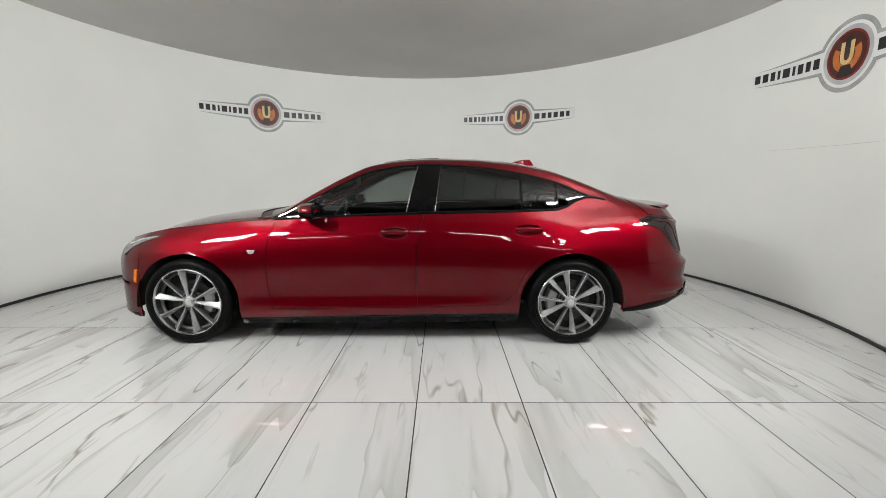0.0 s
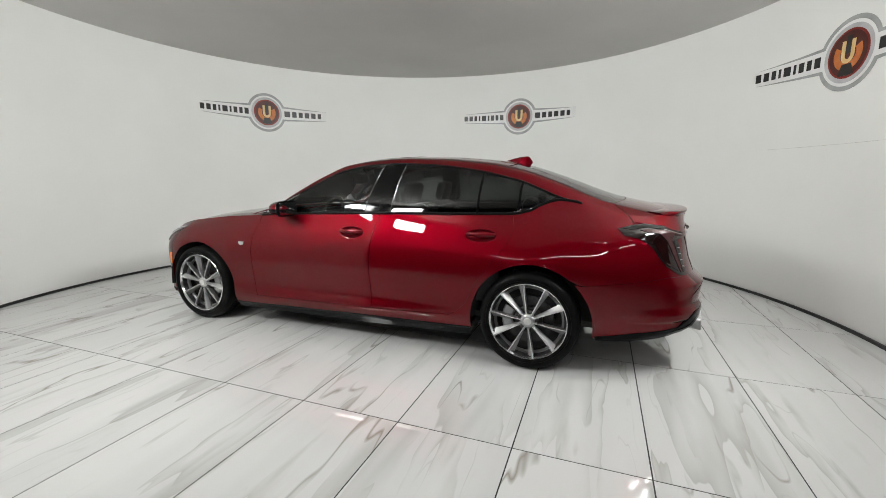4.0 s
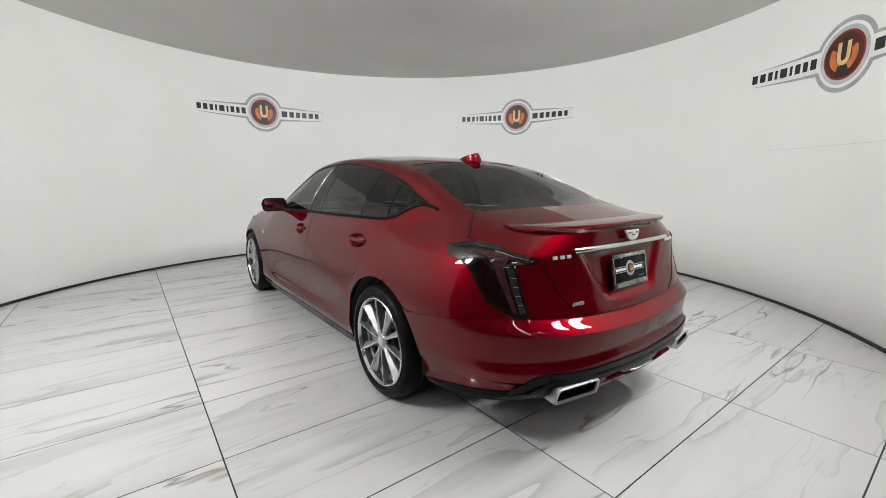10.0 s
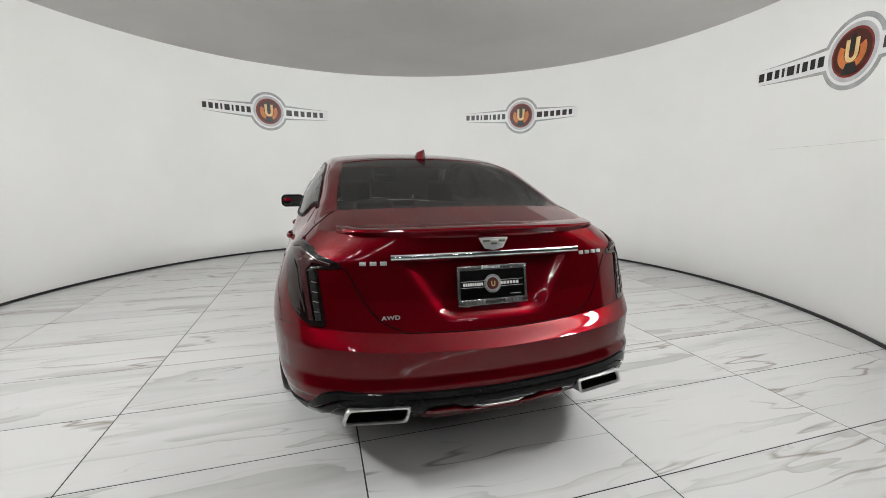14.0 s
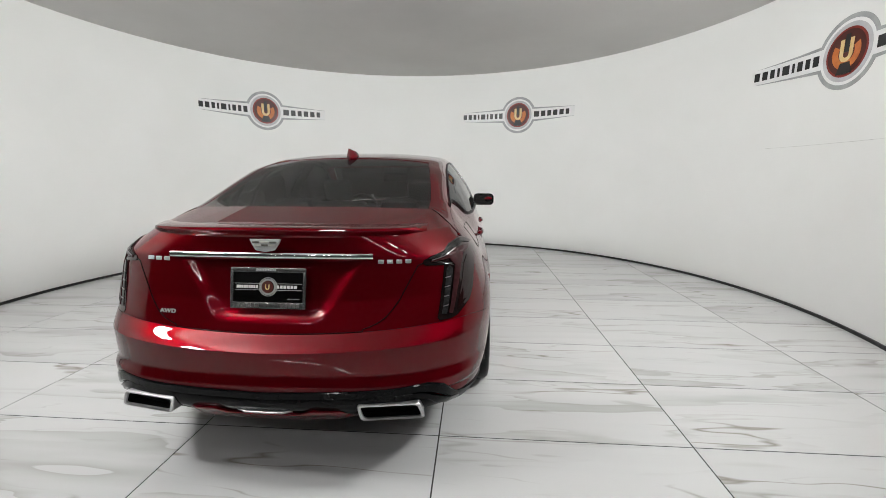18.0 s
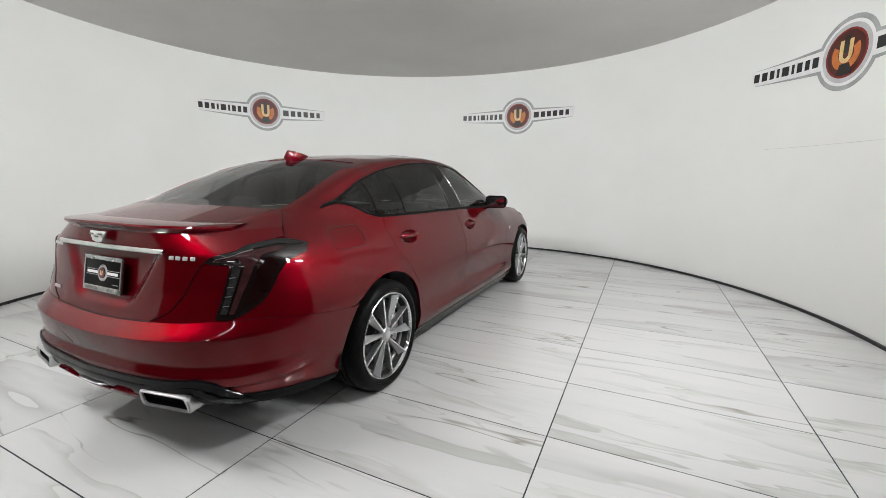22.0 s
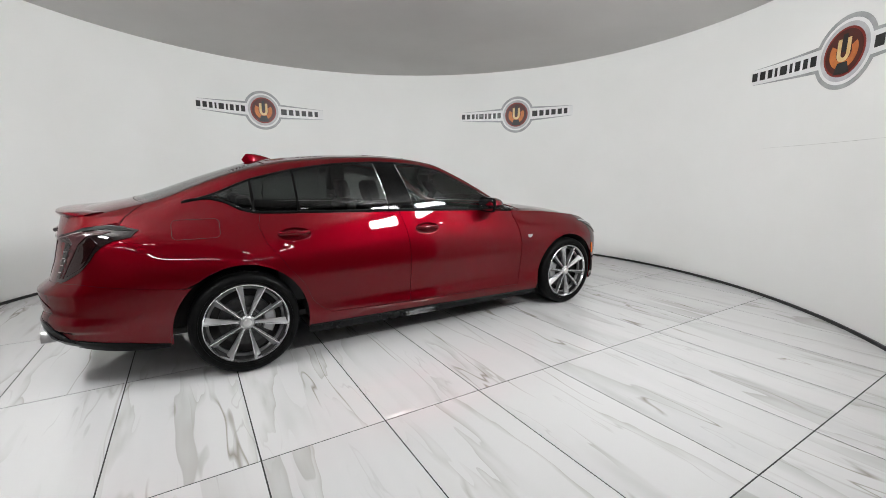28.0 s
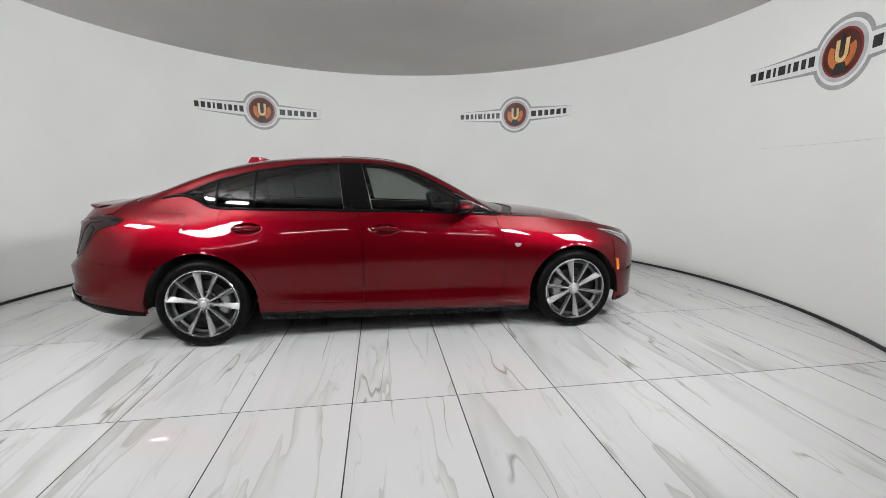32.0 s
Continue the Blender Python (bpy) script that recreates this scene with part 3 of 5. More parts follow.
TOP_ZC = curve([(2.1, 0.715), (1.95, 0.81), (1.75, 0.89), (1.5, 0.943), (1.2, 0.978), (0.95, 0.995), (0.85, 0.998), (0.59, 1.09), (0.45, 1.172), (0.275, 1.285), (0.12, 1.372), (-0.04, 1.424), (-0.2, 1.446), (-0.466, 1.457), (-0.8, 1.448), (-1.06, 1.423), (-1.22, 1.398), (-1.34, 1.362), (-1.585, 1.270), (-1.80, 1.180), (-1.90, 1.146), (-2.03, 1.112), (-2.33, 1.062)], U0, U1, 0.05)
DLO_F = curve([(1.0, 0.02), (-1.30, 0.02), (-1.37, 0.03), (-1.45, 0.13), (-1.63, 0.86), (-1.72, 0.985), (-2.4, 0.985)], U0, U1, 0.012)


REAR8, REAR9 = float(TOP_Y8(-1.8) / ROW_Y[8](XR)), float(TOP_Y9(-1.8) / ROW_Y[8](XR))


def top(u, w):
    """The upper surface: w 0 the belt, 1 the windows' foot, 2 their head, 3 the roof's edge, 5 the middle line."""
    u, w = np.broadcast_arrays(np.asarray(u, float), np.asarray(w, float))
    shape = u.shape
    u, w = u.ravel(), w.ravel()
    y7, z7 = ROW_Y[8](np.clip(u, XR, XF)), ROW_Z[8](np.clip(u, XR, XF))
    for sel, xe, n, x0, ze in ((u > XF, 2.22, 2.3, XF, 0.70), (u < XR, -2.43, 3.1, XR, 1.052)):
        f = np.clip((u - x0) / (xe - x0), 0, 1)
        y7 = np.where(sel, ROW_Y[8](x0) * (1 - f ** n) ** (1 / n), y7)
        a, z0, z45 = np.arcsin(f ** (n / 2)) / (math.pi / 2), ROW_Z[8](x0), 0.79 if ze < 1 else 1.043
        z7 = np.where(sel, z0 * (1 - a) * (1 - 2 * a) + z45 * 4 * a * (1 - a) + ze * a * (2 * a - 1), z7)
    back = np.clip((-1.98 - u) / 0.35, 0, 1)
    y8 = np.where(u > 0.95, y7 * (0.755 / ROW_Y[8](0.95)), np.where(u < -1.8, y7 * (REAR8 + (0.975 - REAR8) * back), TOP_Y8(u)))
    y9 = np.where(u > 0.95, y7 * (0.70 / ROW_Y[8](0.95)), np.where(u < -1.8, y7 * (REAR9 + (0.93 - REAR9) * back), TOP_Y9(u)))
    z8, z9, zc, b = TOP_Z8(u), TOP_Z9(u), TOP_ZC(u), BOW(u)
    tail = np.clip((-2.0 - u) / 0.33, 0, 1) ** 2

    def shift(y):
        """Draws the tail's edge round, as the rear corner runs below it."""
        xr = XR - 0.73 * (1 - np.clip(y / ROW_Y[8](XR), 0, 1) ** 3.1) ** (1 / 3.1)
        return tail * np.minimum(0, xr - U0)

    P7, P8 = np.stack([u + shift(y7), y7, z7], -1), np.stack([u + shift(y8), y8, z8], -1)
    f = DLO_F(u)[:, None]
    P75 = P7 + (P8 - P7) * f
    q = y9 / np.maximum(y8, 1e-3)
    mids = []
    for g in (1.0, 0.72, 0.4, 0.0):
        drop = g ** 2
        mids.append(np.stack([u + b * (1 - g * g) * (1 - tail) + shift(y9 * g), y9 * g, zc + (z9 - zc) * (0.55 * g ** 2 + 0.45 * g ** 4)], -1))
    rows = np.stack([P8, *mids])           # w 2, 3, 3.67, 4.33, 5
    ww = np.where(w < 3, w - 2, 1 + (w - 3) * 1.5)
    up = spline_rows(rows, np.clip(ww, 0, 4))
    low = np.where((w < 1)[:, None], P7 + (P75 - P7) * np.clip(w, 0, 1)[:, None], P75 + (P8 - P75) * np.clip(w - 1, 0, 1)[:, None])
    # the glass is a little arched
    t = np.clip(w - 1, 0, 1)
    arch = 0.056 * np.minimum(1, np.maximum(0, z8 - P75[:, 2]) / 0.3) * t * (1 - t) * 4 * 0.5
    low = low + np.stack([0 * arch, arch * 0.9, arch * 0.3], -1)
    return np.where((w >= 2)[:, None], up, low).reshape(*shape, 3)


ARCHES = ((1.470, 0.318, 0.393), (-1.480, 0.322, 0.402))


def sheet(name, Ps, material, parent, label="", mirror=False, arches=False, depth=0.012, gap=0.0022, dents=(), relax=False, sharp=50):
    """A panel out of grids of points, with its edges turned in and, where asked, the wheel arches cut out."""
    bm = bmesh.new()
    for P in Ps:
        P = np.array(P, float)
        if gap:
            for a in (0, 1):
                Q = np.moveaxis(P, a, 0)
                for e, i in ((0, 1), (-1, -2)):
                    d = Q[i] - Q[e]
                    ln = np.linalg.norm(d, axis=-1, keepdims=True)
                    Q[e] += d / np.maximum(ln, 1e-6) * np.minimum(gap, ln * 0.4)
        V = grid(bm, P.tolist())
    if arches:
        kill = []
        move = set()
        for ax, az, ar in ARCHES:
            inside = lambda v: (v.co.x - ax) ** 2 + (v.co.z - az) ** 2 < ar * ar or (abs(v.co.x - ax) < ar and v.co.z < az)
            for f in bm.faces:
                fl = [inside(v) for v in f.verts]
                if all(fl):
                    kill.append(f)
                elif any(fl):
                    for v, i in zip(f.verts, fl):
                        if i:
                            move.add((v, ax, az, ar))
        for v, ax, az, ar in move:
            dx, dz = v.co.x - ax, v.co.z - az
            if dz < 0:
                v.co.x = ax + math.copysign(ar, dx)
            else:
                d = math.hypot(dx, dz)
                v.co.x, v.co.z = ax + dx / d * ar, az + dz / d * ar
        bmesh.ops.delete(bm, geom=list(set(kill)), context="FACES")
        on_arc = list({m[0] for m in move if m[0].is_valid})
        bmesh.ops.remove_doubles(bm, verts=on_arc, dist=0.007)
        bmesh.ops.dissolve_degenerate(bm, edges=bm.edges[:], dist=0.0015)
    bmesh.ops.remove_doubles(bm, verts=bm.verts[:], dist=0.0004)
    bmesh.ops.dissolve_degenerate(bm, edges=bm.edges[:], dist=0.0002)
    if relax:
        # eases the crease between the flank and the pillar
        rim = {v for e in bm.edges if len(e.link_faces) == 1 for v in e.verts}
        soft = [v for v in bm.verts if v not in rim and v.co.z > 0.90 and v.co.z < 1.11 and v.co.x < -1.40]
        for _ in range(10):
            bmesh.ops.smooth_vert(bm, verts=soft, factor=0.5, use_axis_x=True, use_axis_y=True, use_axis_z=True)
    for dx, dz, da, db, dd in dents:
        for _ in range(3):
            near = [f for f in bm.faces if abs(f.calc_center_median().x - dx) < da * 1.3 and abs(f.calc_center_median().z - dz) < db * 1.6]
            bmesh.ops.subdivide_edges(bm, edges=list({e for f in near for e in f.edges}), cuts=1, use_grid_fill=True)
        for v in bm.verts:
            r = math.hypot((v.co.x - dx) / da, (v.co.z - dz) / db)
            if r < 1:
                q = min(1, (1 - r) / 0.45)
                v.co.y -= dd * q * q * (3 - 2 * q)
    bm.normal_update()
    # normals out of the car
    flip = [f for f in bm.faces if f.normal.dot(f.calc_center_median() - Vector((max(-1.6, min(1.6, f.calc_center_median().x)), 0, 0.5))) < 0]
    if len(flip) > len(bm.faces) / 2:
        bmesh.ops.reverse_faces(bm, faces=bm.faces[:])
    bm.normal_update()
    if depth:
        edges = [e for e in bm.edges if len(e.link_faces) == 1]
        old = {v: v.normal.copy() for e in edges for v in e.verts}
        ex = bmesh.ops.extrude_edge_only(bm, edges=edges)
        new_vs = [g for g in ex["geom"] if isinstance(g, bmesh.types.BMVert)]
        pos = {tuple(round(c, 5) for c in v.co): n for v, n in old.items()}
        for v in new_vs:
            n = pos.get(tuple(round(c, 5) for c in v.co))
            if arches and n is not None and any(abs(math.hypot(v.co.x - ax, v.co.z - az) - ar) < 0.004 for ax, az, ar in ARCHES):
                n = Vector((0, math.copysign(1, v.co.y), 0))
            if n is not None:
                v.co -= n * depth
    for f in bm.faces:
        f.smooth = True
    obs = []
    for side in ((1, -1) if mirror else (1,)):
        b2 = bm.copy()
        if side < 0:
            for v in b2.verts:
                v.co.y = -v.co.y
            bmesh.ops.reverse_faces(b2, faces=b2.faces[:])
        obs.append(part(name, b2, material, parent, label, sharp=sharp))
    bm.free()
    return obs


def lin(a, b, n):
    return np.linspace(a, b, n)


def patch(s0, s1, v0, v1, ns, nv):
    """A grid of the side between two columns s(v) and two rows v(s)."""
    f = lambda q: q if callable(q) else (lambda _: np.full(np.shape(_), float(q)))
    s0, s1, v0, v1 = f(s0), f(s1), f(v0), f(v1)
    A, B = np.meshgrid(lin(0, 1, ns), lin(0, 1, nv), indexing="ij")
    V = 4.0 + 0 * A
    S = s0(V) * (1 - A) + s1(V) * A
    for _ in range(6):
        V = v0(S) * (1 - B) + v1(S) * B
        S = s0(V) * (1 - A) + s1(V) * A
    return ring(S, V)


def column(knots):
    """A column s(v) through places (x, z) on the car's side."""
    pts = []
    for x, z in knots:
        s = s_at(x)
        for _ in range(4):
            v = v_at(s, z)
            s = s_side(x, v)
        pts.append((v, s))
    pts.sort()
    vv, ss = np.array([p[0] for p in pts]), np.array([p[1] for p in pts])
    return lambda v: np.interp(v, vv, ss)

# ---------------------------------------------------------------- the car: its parts
car = tagged(empty("car"), "glossy dark red four-door sedan with tinted windows on a turntable", "car")
LINE_A = column([(0.80, 0.95), (0.80, 0.912), (0.84, 0.797), (0.857, 0.667), (0.851, 0.447), (0.818, 0.275)])
LINE_B = column([(-0.345, 1.01), (-0.307, 0.884), (-0.289, 0.755), (-0.284, 0.581), (-0.295, 0.29)])
LINE_C = column([(-1.335, 1.03), (-1.354, 0.95), (-1.317, 0.843), (-1.197, 0.67), (-1.094, 0.538), (-1.05, 0.43), (-0.97, 0.35), (-0.90, 0.305)])
S_ARCH_F, S_ARCH_R = s_side(1.83, 4), s_side(-1.6, 4)
TRUNK = [(0.60, 0.915), (0.574, 0.865), (0.545, 0.81), (0.512, 0.755), (0.478, 0.715), (0.44, 0.69), (0.39, 0.672)]
tv = [(v_at(2.3, 1.0), s_side(-2.09, v_at(2.3, 1.0))), (8.0, s_side(-2.055, 8))]
for ty, tz in TRUNK:
    s = 2.7
    for _ in range(4):
        v = v_at(s, tz)
        s = s_rear(ty, v)
    tv.append((v, s))
tv.sort()
LINE_T = lambda v: np.interp(v, [p[0] for p in tv], [p[1] for p in tv])
SEAM = lambda s: np.interp(s, [s_side(-1.6, 4), s_side(-1.86, 4), s_side(-2.28, 5), 2.62, 3.0], [4.05, 4.12, 4.85, 5.0, 5.0])

sheet("front_fender", [patch(S_ARCH_F, LINE_A, 1, 8, 60, 40)], M_PAINT, car, mirror=True, arches=True)
sheet("front_door", [patch(LINE_A, LINE_B, 2, 8, 40, 34)], M_PAINT, car, mirror=True, dents=[(-0.119, 0.868, 0.112, 0.044, 0.024)])
sheet("rear_door", [patch(LINE_B, LINE_C, 2, 8, 40, 40)], M_PAINT, car, mirror=True, dents=[(-1.137, 0.890, 0.112, 0.044, 0.024)])
W_LID = lambda u: np.interp(-u, [1.965, 2.02, 2.022, 2.055, 2.06], [3.0, 2.0, 1.0, 0.02, 0.0])
q1, q2 = patch(LINE_C, S_ARCH_R, 1, 8, 36, 46), patch(S_ARCH_R, LINE_T, SEAM, 8, 60, 34)


def upward(edge, wide):
    """Carries the flank's upper edge on into the rear pillar."""
    P = []
    for x, y, z in edge:
        w = float(W_LID(x)) if wide else 1.0
        m = min(1.0, w)
        P.append(top(x, np.concatenate([lin(0, m, 9), lin(m, w, 9)[1:]] if wide else [lin(0, m, 9)])))
    return np.array(P)


e1 = q1[:, -1][q1[:, -1, 0] < -1.37]
e2 = q2[:, -1]
k77 = int(np.argmin(abs(e2[:, 0] + 1.765)))
quarter = [q1, q2, upward(e1, 0), upward(e2[:k77 + 1], 0), upward(e2[k77:], 1)]
sheet("quarter_panel", quarter, M_PAINT, car, mirror=True, arches=True, gap=0.0, relax=True)


def bumper_grid():
    """The tail below the seam, with one row of points on its crease."""
    S, B = np.meshgrid(lin(S_ARCH_R, 3.0, 84), np.concatenate([lin(0, 0.76, 54), lin(0.76, 1, 10)[1:]]), indexing="ij")
    V0 = 0.6 + 0.75 * np.clip(1 - (S - S_ARCH_R) / 0.3, 0, 1)
    P = ring(S, np.where(B <= 0.76, V0 + (4 - V0) * B / 0.76, 4 + (SEAM(S) - 4) * (B - 0.76) / 0.24))
    # the lower edge flares out above the black insert
    z = P[..., 2] - 0.012 * np.clip((S - 2.2) / 0.4, 0, 1)
    d = 0.017 * np.interp(z, [0.39, 0.405, 0.445, 0.485], [0, 1, 1, 0]) * np.clip((S - 2.12) / 0.35, 0, 1)
    o = np.stack([P[..., 0] + 1.75, P[..., 1] * 0.9, 0 * d], -1)
    o /= np.maximum(np.linalg.norm(o, axis=-1, keepdims=True), 1e-6)
    return P + o * d[..., None]


sheet("rear_bumper", [np.concatenate([p, (p * np.array([1, -1, 1]))[::-1][1:]]) for p in (bumper_grid(),)], M_PAINT, car, arches=True, sharp=30)
sheet("front_bumper", [np.concatenate([p[::-1], (p * np.array([1, -1, 1]))[1:]]) for p in (patch(0.0, S_ARCH_F, 0.2, 8, 40, 30),)], M_PAINT, car, arches=True)
sheet("rocker_panel", [patch(s_side(1.072, 2), s_side(-1.072, 2), 1.05, 2, 60, 6)], M_PAINT, car, mirror=True)
sheet("sill", [patch(s_side(1.075, 1), s_side(-1.075, 1), 0.0, 1.05, 60, 5) + np.array([0, -0.006, 0])], M_GLOSSBLACK, car, "gloss black side sill", mirror=True)


def full(ug, wg, flip=False):
    P = top(*np.meshgrid(ug, wg, indexing="ij"))
    return np.concatenate([P, (P * np.array([1, -1, 1]))[:, ::-1][:, 1:]], axis=1)


sheet("hood", [full(lin(0.95, U1, 60), lin(1.6, 5, 30))], M_PAINT, car)
sheet("cowl", [full(lin(0.84, 0.955, 6), lin(2.2, 5, 24)) - np.array([0, 0, 0.012])], M_BLACK, car, "black plastic cowl below the windscreen", gap=0)
sheet("roof", [full(lin(0.11, -1.235, 66), lin(2, 5, 36))], M_PAINT, car, gap=0)
W_GLASS = lambda u: np.interp(-u, [1.235, 1.40, 1.97], [3.30, 3.24, 3.06])


def between(u, w0, w1, n):
    """A grid of the upper surface between two rows that change along the car."""
    u = np.asarray(u)
    K = lin(0, 1, n)[None]
    return top(np.repeat(u[:, None], n, 1), np.broadcast_to(np.asarray(w0), u.shape)[:, None] * (1 - K) + np.broadcast_to(np.asarray(w1), u.shape)[:, None] * K)


for u0, u1 in ((0.92, 0.11), (-1.235, float(e2[k77, 0]))):
    u = lin(u0, u1, 30)
    sheet("pillar", [between(u, 2.0, 3.03 if u0 > 0 else W_GLASS(u), 12)], M_PAINT, car, mirror=True, gap=0)
u = lin(float(e2[k77, 0]), -1.975, 12)
sheet("pillar_foot", [between(u, 2.9, W_GLASS(u), 6)], M_PAINT, car, mirror=True, gap=0)
sheet("fender_top", [top(*np.meshgrid(lin(0.80, U1, 40), lin(0, 1.6, 8), indexing="ij"))], M_PAINT, car, mirror=True, gap=0)
sheet("windscreen", [full(lin(0.86, 0.11, 30), lin(3.03, 5, 26))], M_SCREEN, car, "clear windscreen", depth=0)
u = lin(-1.243, -1.968, 32)
rw = between(u, W_GLASS(u), 5.0, 26) - np.array([0, 0, 0.002])
sheet("rear_window", [np.concatenate([rw, (rw * np.array([1, -1, 1]))[:, ::-1][:, 1:]], axis=1)], M_REARGLASS, car, "dark tinted sloping rear window", depth=0)
tl = patch(LINE_T, 3.0, 5.0, 8, 44, 44)
# the hollow round the number plate
hy = np.abs(tl[..., 1])
hz = tl[..., 2]
half = np.interp(hz, [0.70, 0.95], [0.235, 0.40])
f_in = np.clip((half - hy) / 0.065, 0, 1) * np.clip((hz - 0.690) / 0.045, 0, 1) * np.clip((0.952 - hz) / 0.012, 0, 1)
tl[..., 0] += 0.022 * f_in ** 2 * (3 - 2 * f_in)
tl[0] += (tl[1] - tl[0]) * 0.12
tl[:, 0] += (tl[:, 1] - tl[:, 0]) * 0.3
# the lid runs from the glass and the pillar straight to the tail's edge
uf = lin(-2.052, -1.966, 40)
front = np.concatenate([top(uf, W_LID(uf)), top(-1.972, lin(3.0, 5.0, 60))])
edge = tl[:, -1]
fy = np.minimum.accumulate(front[:, 1])
lead = np.stack([np.interp(-edge[:, 1] * 0.985, -fy, front[:, i]) for i in range(3)], -1)
K = lin(0, 1, 26)[None, :, None]
lid = lead[:, None] * (1 - K) + edge[:, None] * K
LID = lid
rear = np.concatenate([lid[:, :-1], tl[:, ::-1]], axis=1)
sheet("trunk_lid", [np.concatenate([rear, (rear * np.array([1, -1, 1]))[::-1][1:]])], M_PAINT, car, gap=0)

# side windows: bands between the windows' foot and head, parted by slanting pillars
BANDS = [
    ("front_door_glass", 0.50, -0.205, 0.0, -0.085, M_GLASS, "tinted front door window"),
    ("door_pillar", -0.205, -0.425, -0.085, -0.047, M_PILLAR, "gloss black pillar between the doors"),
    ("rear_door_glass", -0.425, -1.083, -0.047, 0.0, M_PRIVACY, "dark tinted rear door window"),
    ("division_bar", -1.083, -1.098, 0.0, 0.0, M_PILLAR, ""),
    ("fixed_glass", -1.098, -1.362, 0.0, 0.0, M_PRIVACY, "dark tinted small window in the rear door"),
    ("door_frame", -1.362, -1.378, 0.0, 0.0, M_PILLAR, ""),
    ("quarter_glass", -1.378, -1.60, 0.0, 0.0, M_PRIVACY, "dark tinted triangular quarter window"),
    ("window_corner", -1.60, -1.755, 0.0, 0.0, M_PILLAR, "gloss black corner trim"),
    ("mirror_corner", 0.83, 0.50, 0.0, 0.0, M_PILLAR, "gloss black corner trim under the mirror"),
]
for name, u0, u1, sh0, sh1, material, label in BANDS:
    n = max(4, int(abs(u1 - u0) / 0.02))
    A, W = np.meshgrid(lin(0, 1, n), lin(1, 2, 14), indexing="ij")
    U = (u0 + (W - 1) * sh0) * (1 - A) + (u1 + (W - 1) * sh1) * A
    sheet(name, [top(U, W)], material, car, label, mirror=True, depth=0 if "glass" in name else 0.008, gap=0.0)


def strip(bm, pts, w, h):
    tube(bm, pts, w, h, 6)



def both(name, build, material, label="", parent=None, sharp=35):
    for side in (1, -1):
        bm = bmesh.new()
        build(bm)
        if side < 0:
            for v in bm.verts:
                v.co.y = -v.co.y
        bmesh.ops.recalc_face_normals(bm, faces=bm.faces[:])
        part(name, bm, material, parent or car, label, sharp=sharp)


both("belt_trim", lambda bm: strip(bm, top(np.concatenate([lin(0.80, -1.36, 60), lin(-1.37, -1.755, 30)]), 1.0) + np.array([0, 0.003, 0.003]), 0.006, 0.010), M_SILL, "gloss black trim along the foot of the windows")
both("window_trim", lambda bm: strip(bm, top(lin(0.82, -1.77, 90), 2.0) + np.array([0, 0.001, -0.003]), 0.006, 0.010), M_SILL, "gloss black trim over the windows")

# reflections along the door glass edges, drawn as thin pale metal strips
for u0, sh in ((-0.205, -0.085), (-0.425, -0.047)):
    both("glass_edge_glint", lambda bm: strip(bm, top(u0 + (lin(1.03, 1.98, 16) - 1) * sh, lin(1.03, 1.98, 16)) + np.array([0, 0.0025, 0]), 0.0016, 0.0016), M_FRAME, "thin pale strip drawn for the glint along the door glass edge")
both("corner_trim", lambda bm: strip(bm, top(lin(0.80, 0.60, 14), 1.06) + np.array([0, 0.006, 0.006]), 0.002, 0.003), M_CHROME, "thin bright strip at the foot of the front window")
both("corner_trim", lambda bm: strip(bm, top(lin(0.78, 0.46, 20), 1.93) + np.array([0, 0.004, 0]), 0.002, 0.003), M_CHROME, "thin bright strip along the windscreen pillar")
# thin gloss strip added on the sill only to catch a line of highlight
both("sill_glint_strip", lambda bm: strip(bm, ring(lin(s_side(1.07, 1), s_side(-1.07, 1), 60), 1.02) + np.array([0, 0.001, 0.0]), 0.006, 0.008), M_EDGE, "gloss black strip added to catch a glint along the sill")


# the dark shell behind the panels
def shell():
    P = ring(*np.meshgrid(lin(0.02, 2.98, 150), lin(0.3, 8, 24), indexing="ij"))
    bm = bmesh.new()
    inner = P * np.array([0.985, 0.972, 1.0]) + np.array([-0.005, 0, 0])
    full_ring = np.concatenate([inner, (inner * np.array([1, -1, 1]))[::-1]])
    grid(bm, full_ring.tolist())
    kill = [f for f in bm.faces if any(abs(v.co.x - ax) < ar + 0.01 and (v.co.z < az or (v.co.x - ax) ** 2 + (v.co.z - az) ** 2 < (ar + 0.01) ** 2) for v in f.verts for ax, az, ar in ARCHES)]
    bmesh.ops.delete(bm, geom=kill, context="FACES")
    part("body_shell", bm, M_SHELL, car)
    bm = bmesh.new()
    box(bm, (0, 0, 0.2), (2.1, 1.66, 0.06), 0.01)
    box(bm, (1.95, 0, 0.22), (0.34, 1.0, 0.06), 0.01)
    box(bm, (-2.15, 0, 0.31), (0.45, 1.2, 0.05), 0.01)
    box(bm, (0, 0, 0.26), (4.0, 1.2, 0.05), 0.01)
    part("underbody", bm, M_SHELL, car)
    for ax, az, ar in ARCHES:
        for side in (1, -1):
            bm = bmesh.new()
            prof = []
            for k in range(25):
                a = math.pi * (k / 24) * 1.05 - 0.025 * math.pi
                prof.append([(ax + (ar + 0.012) * math.cos(a), side * y, az + (ar + 0.012) * math.sin(a)) for y in (0.895, 0.62)])
            V = grid(bm, prof)
            bm.faces.new([row[1] for row in V])
            part("wheel_arch", bm, M_SHELL, car, "black wheel arch liner")


shell()


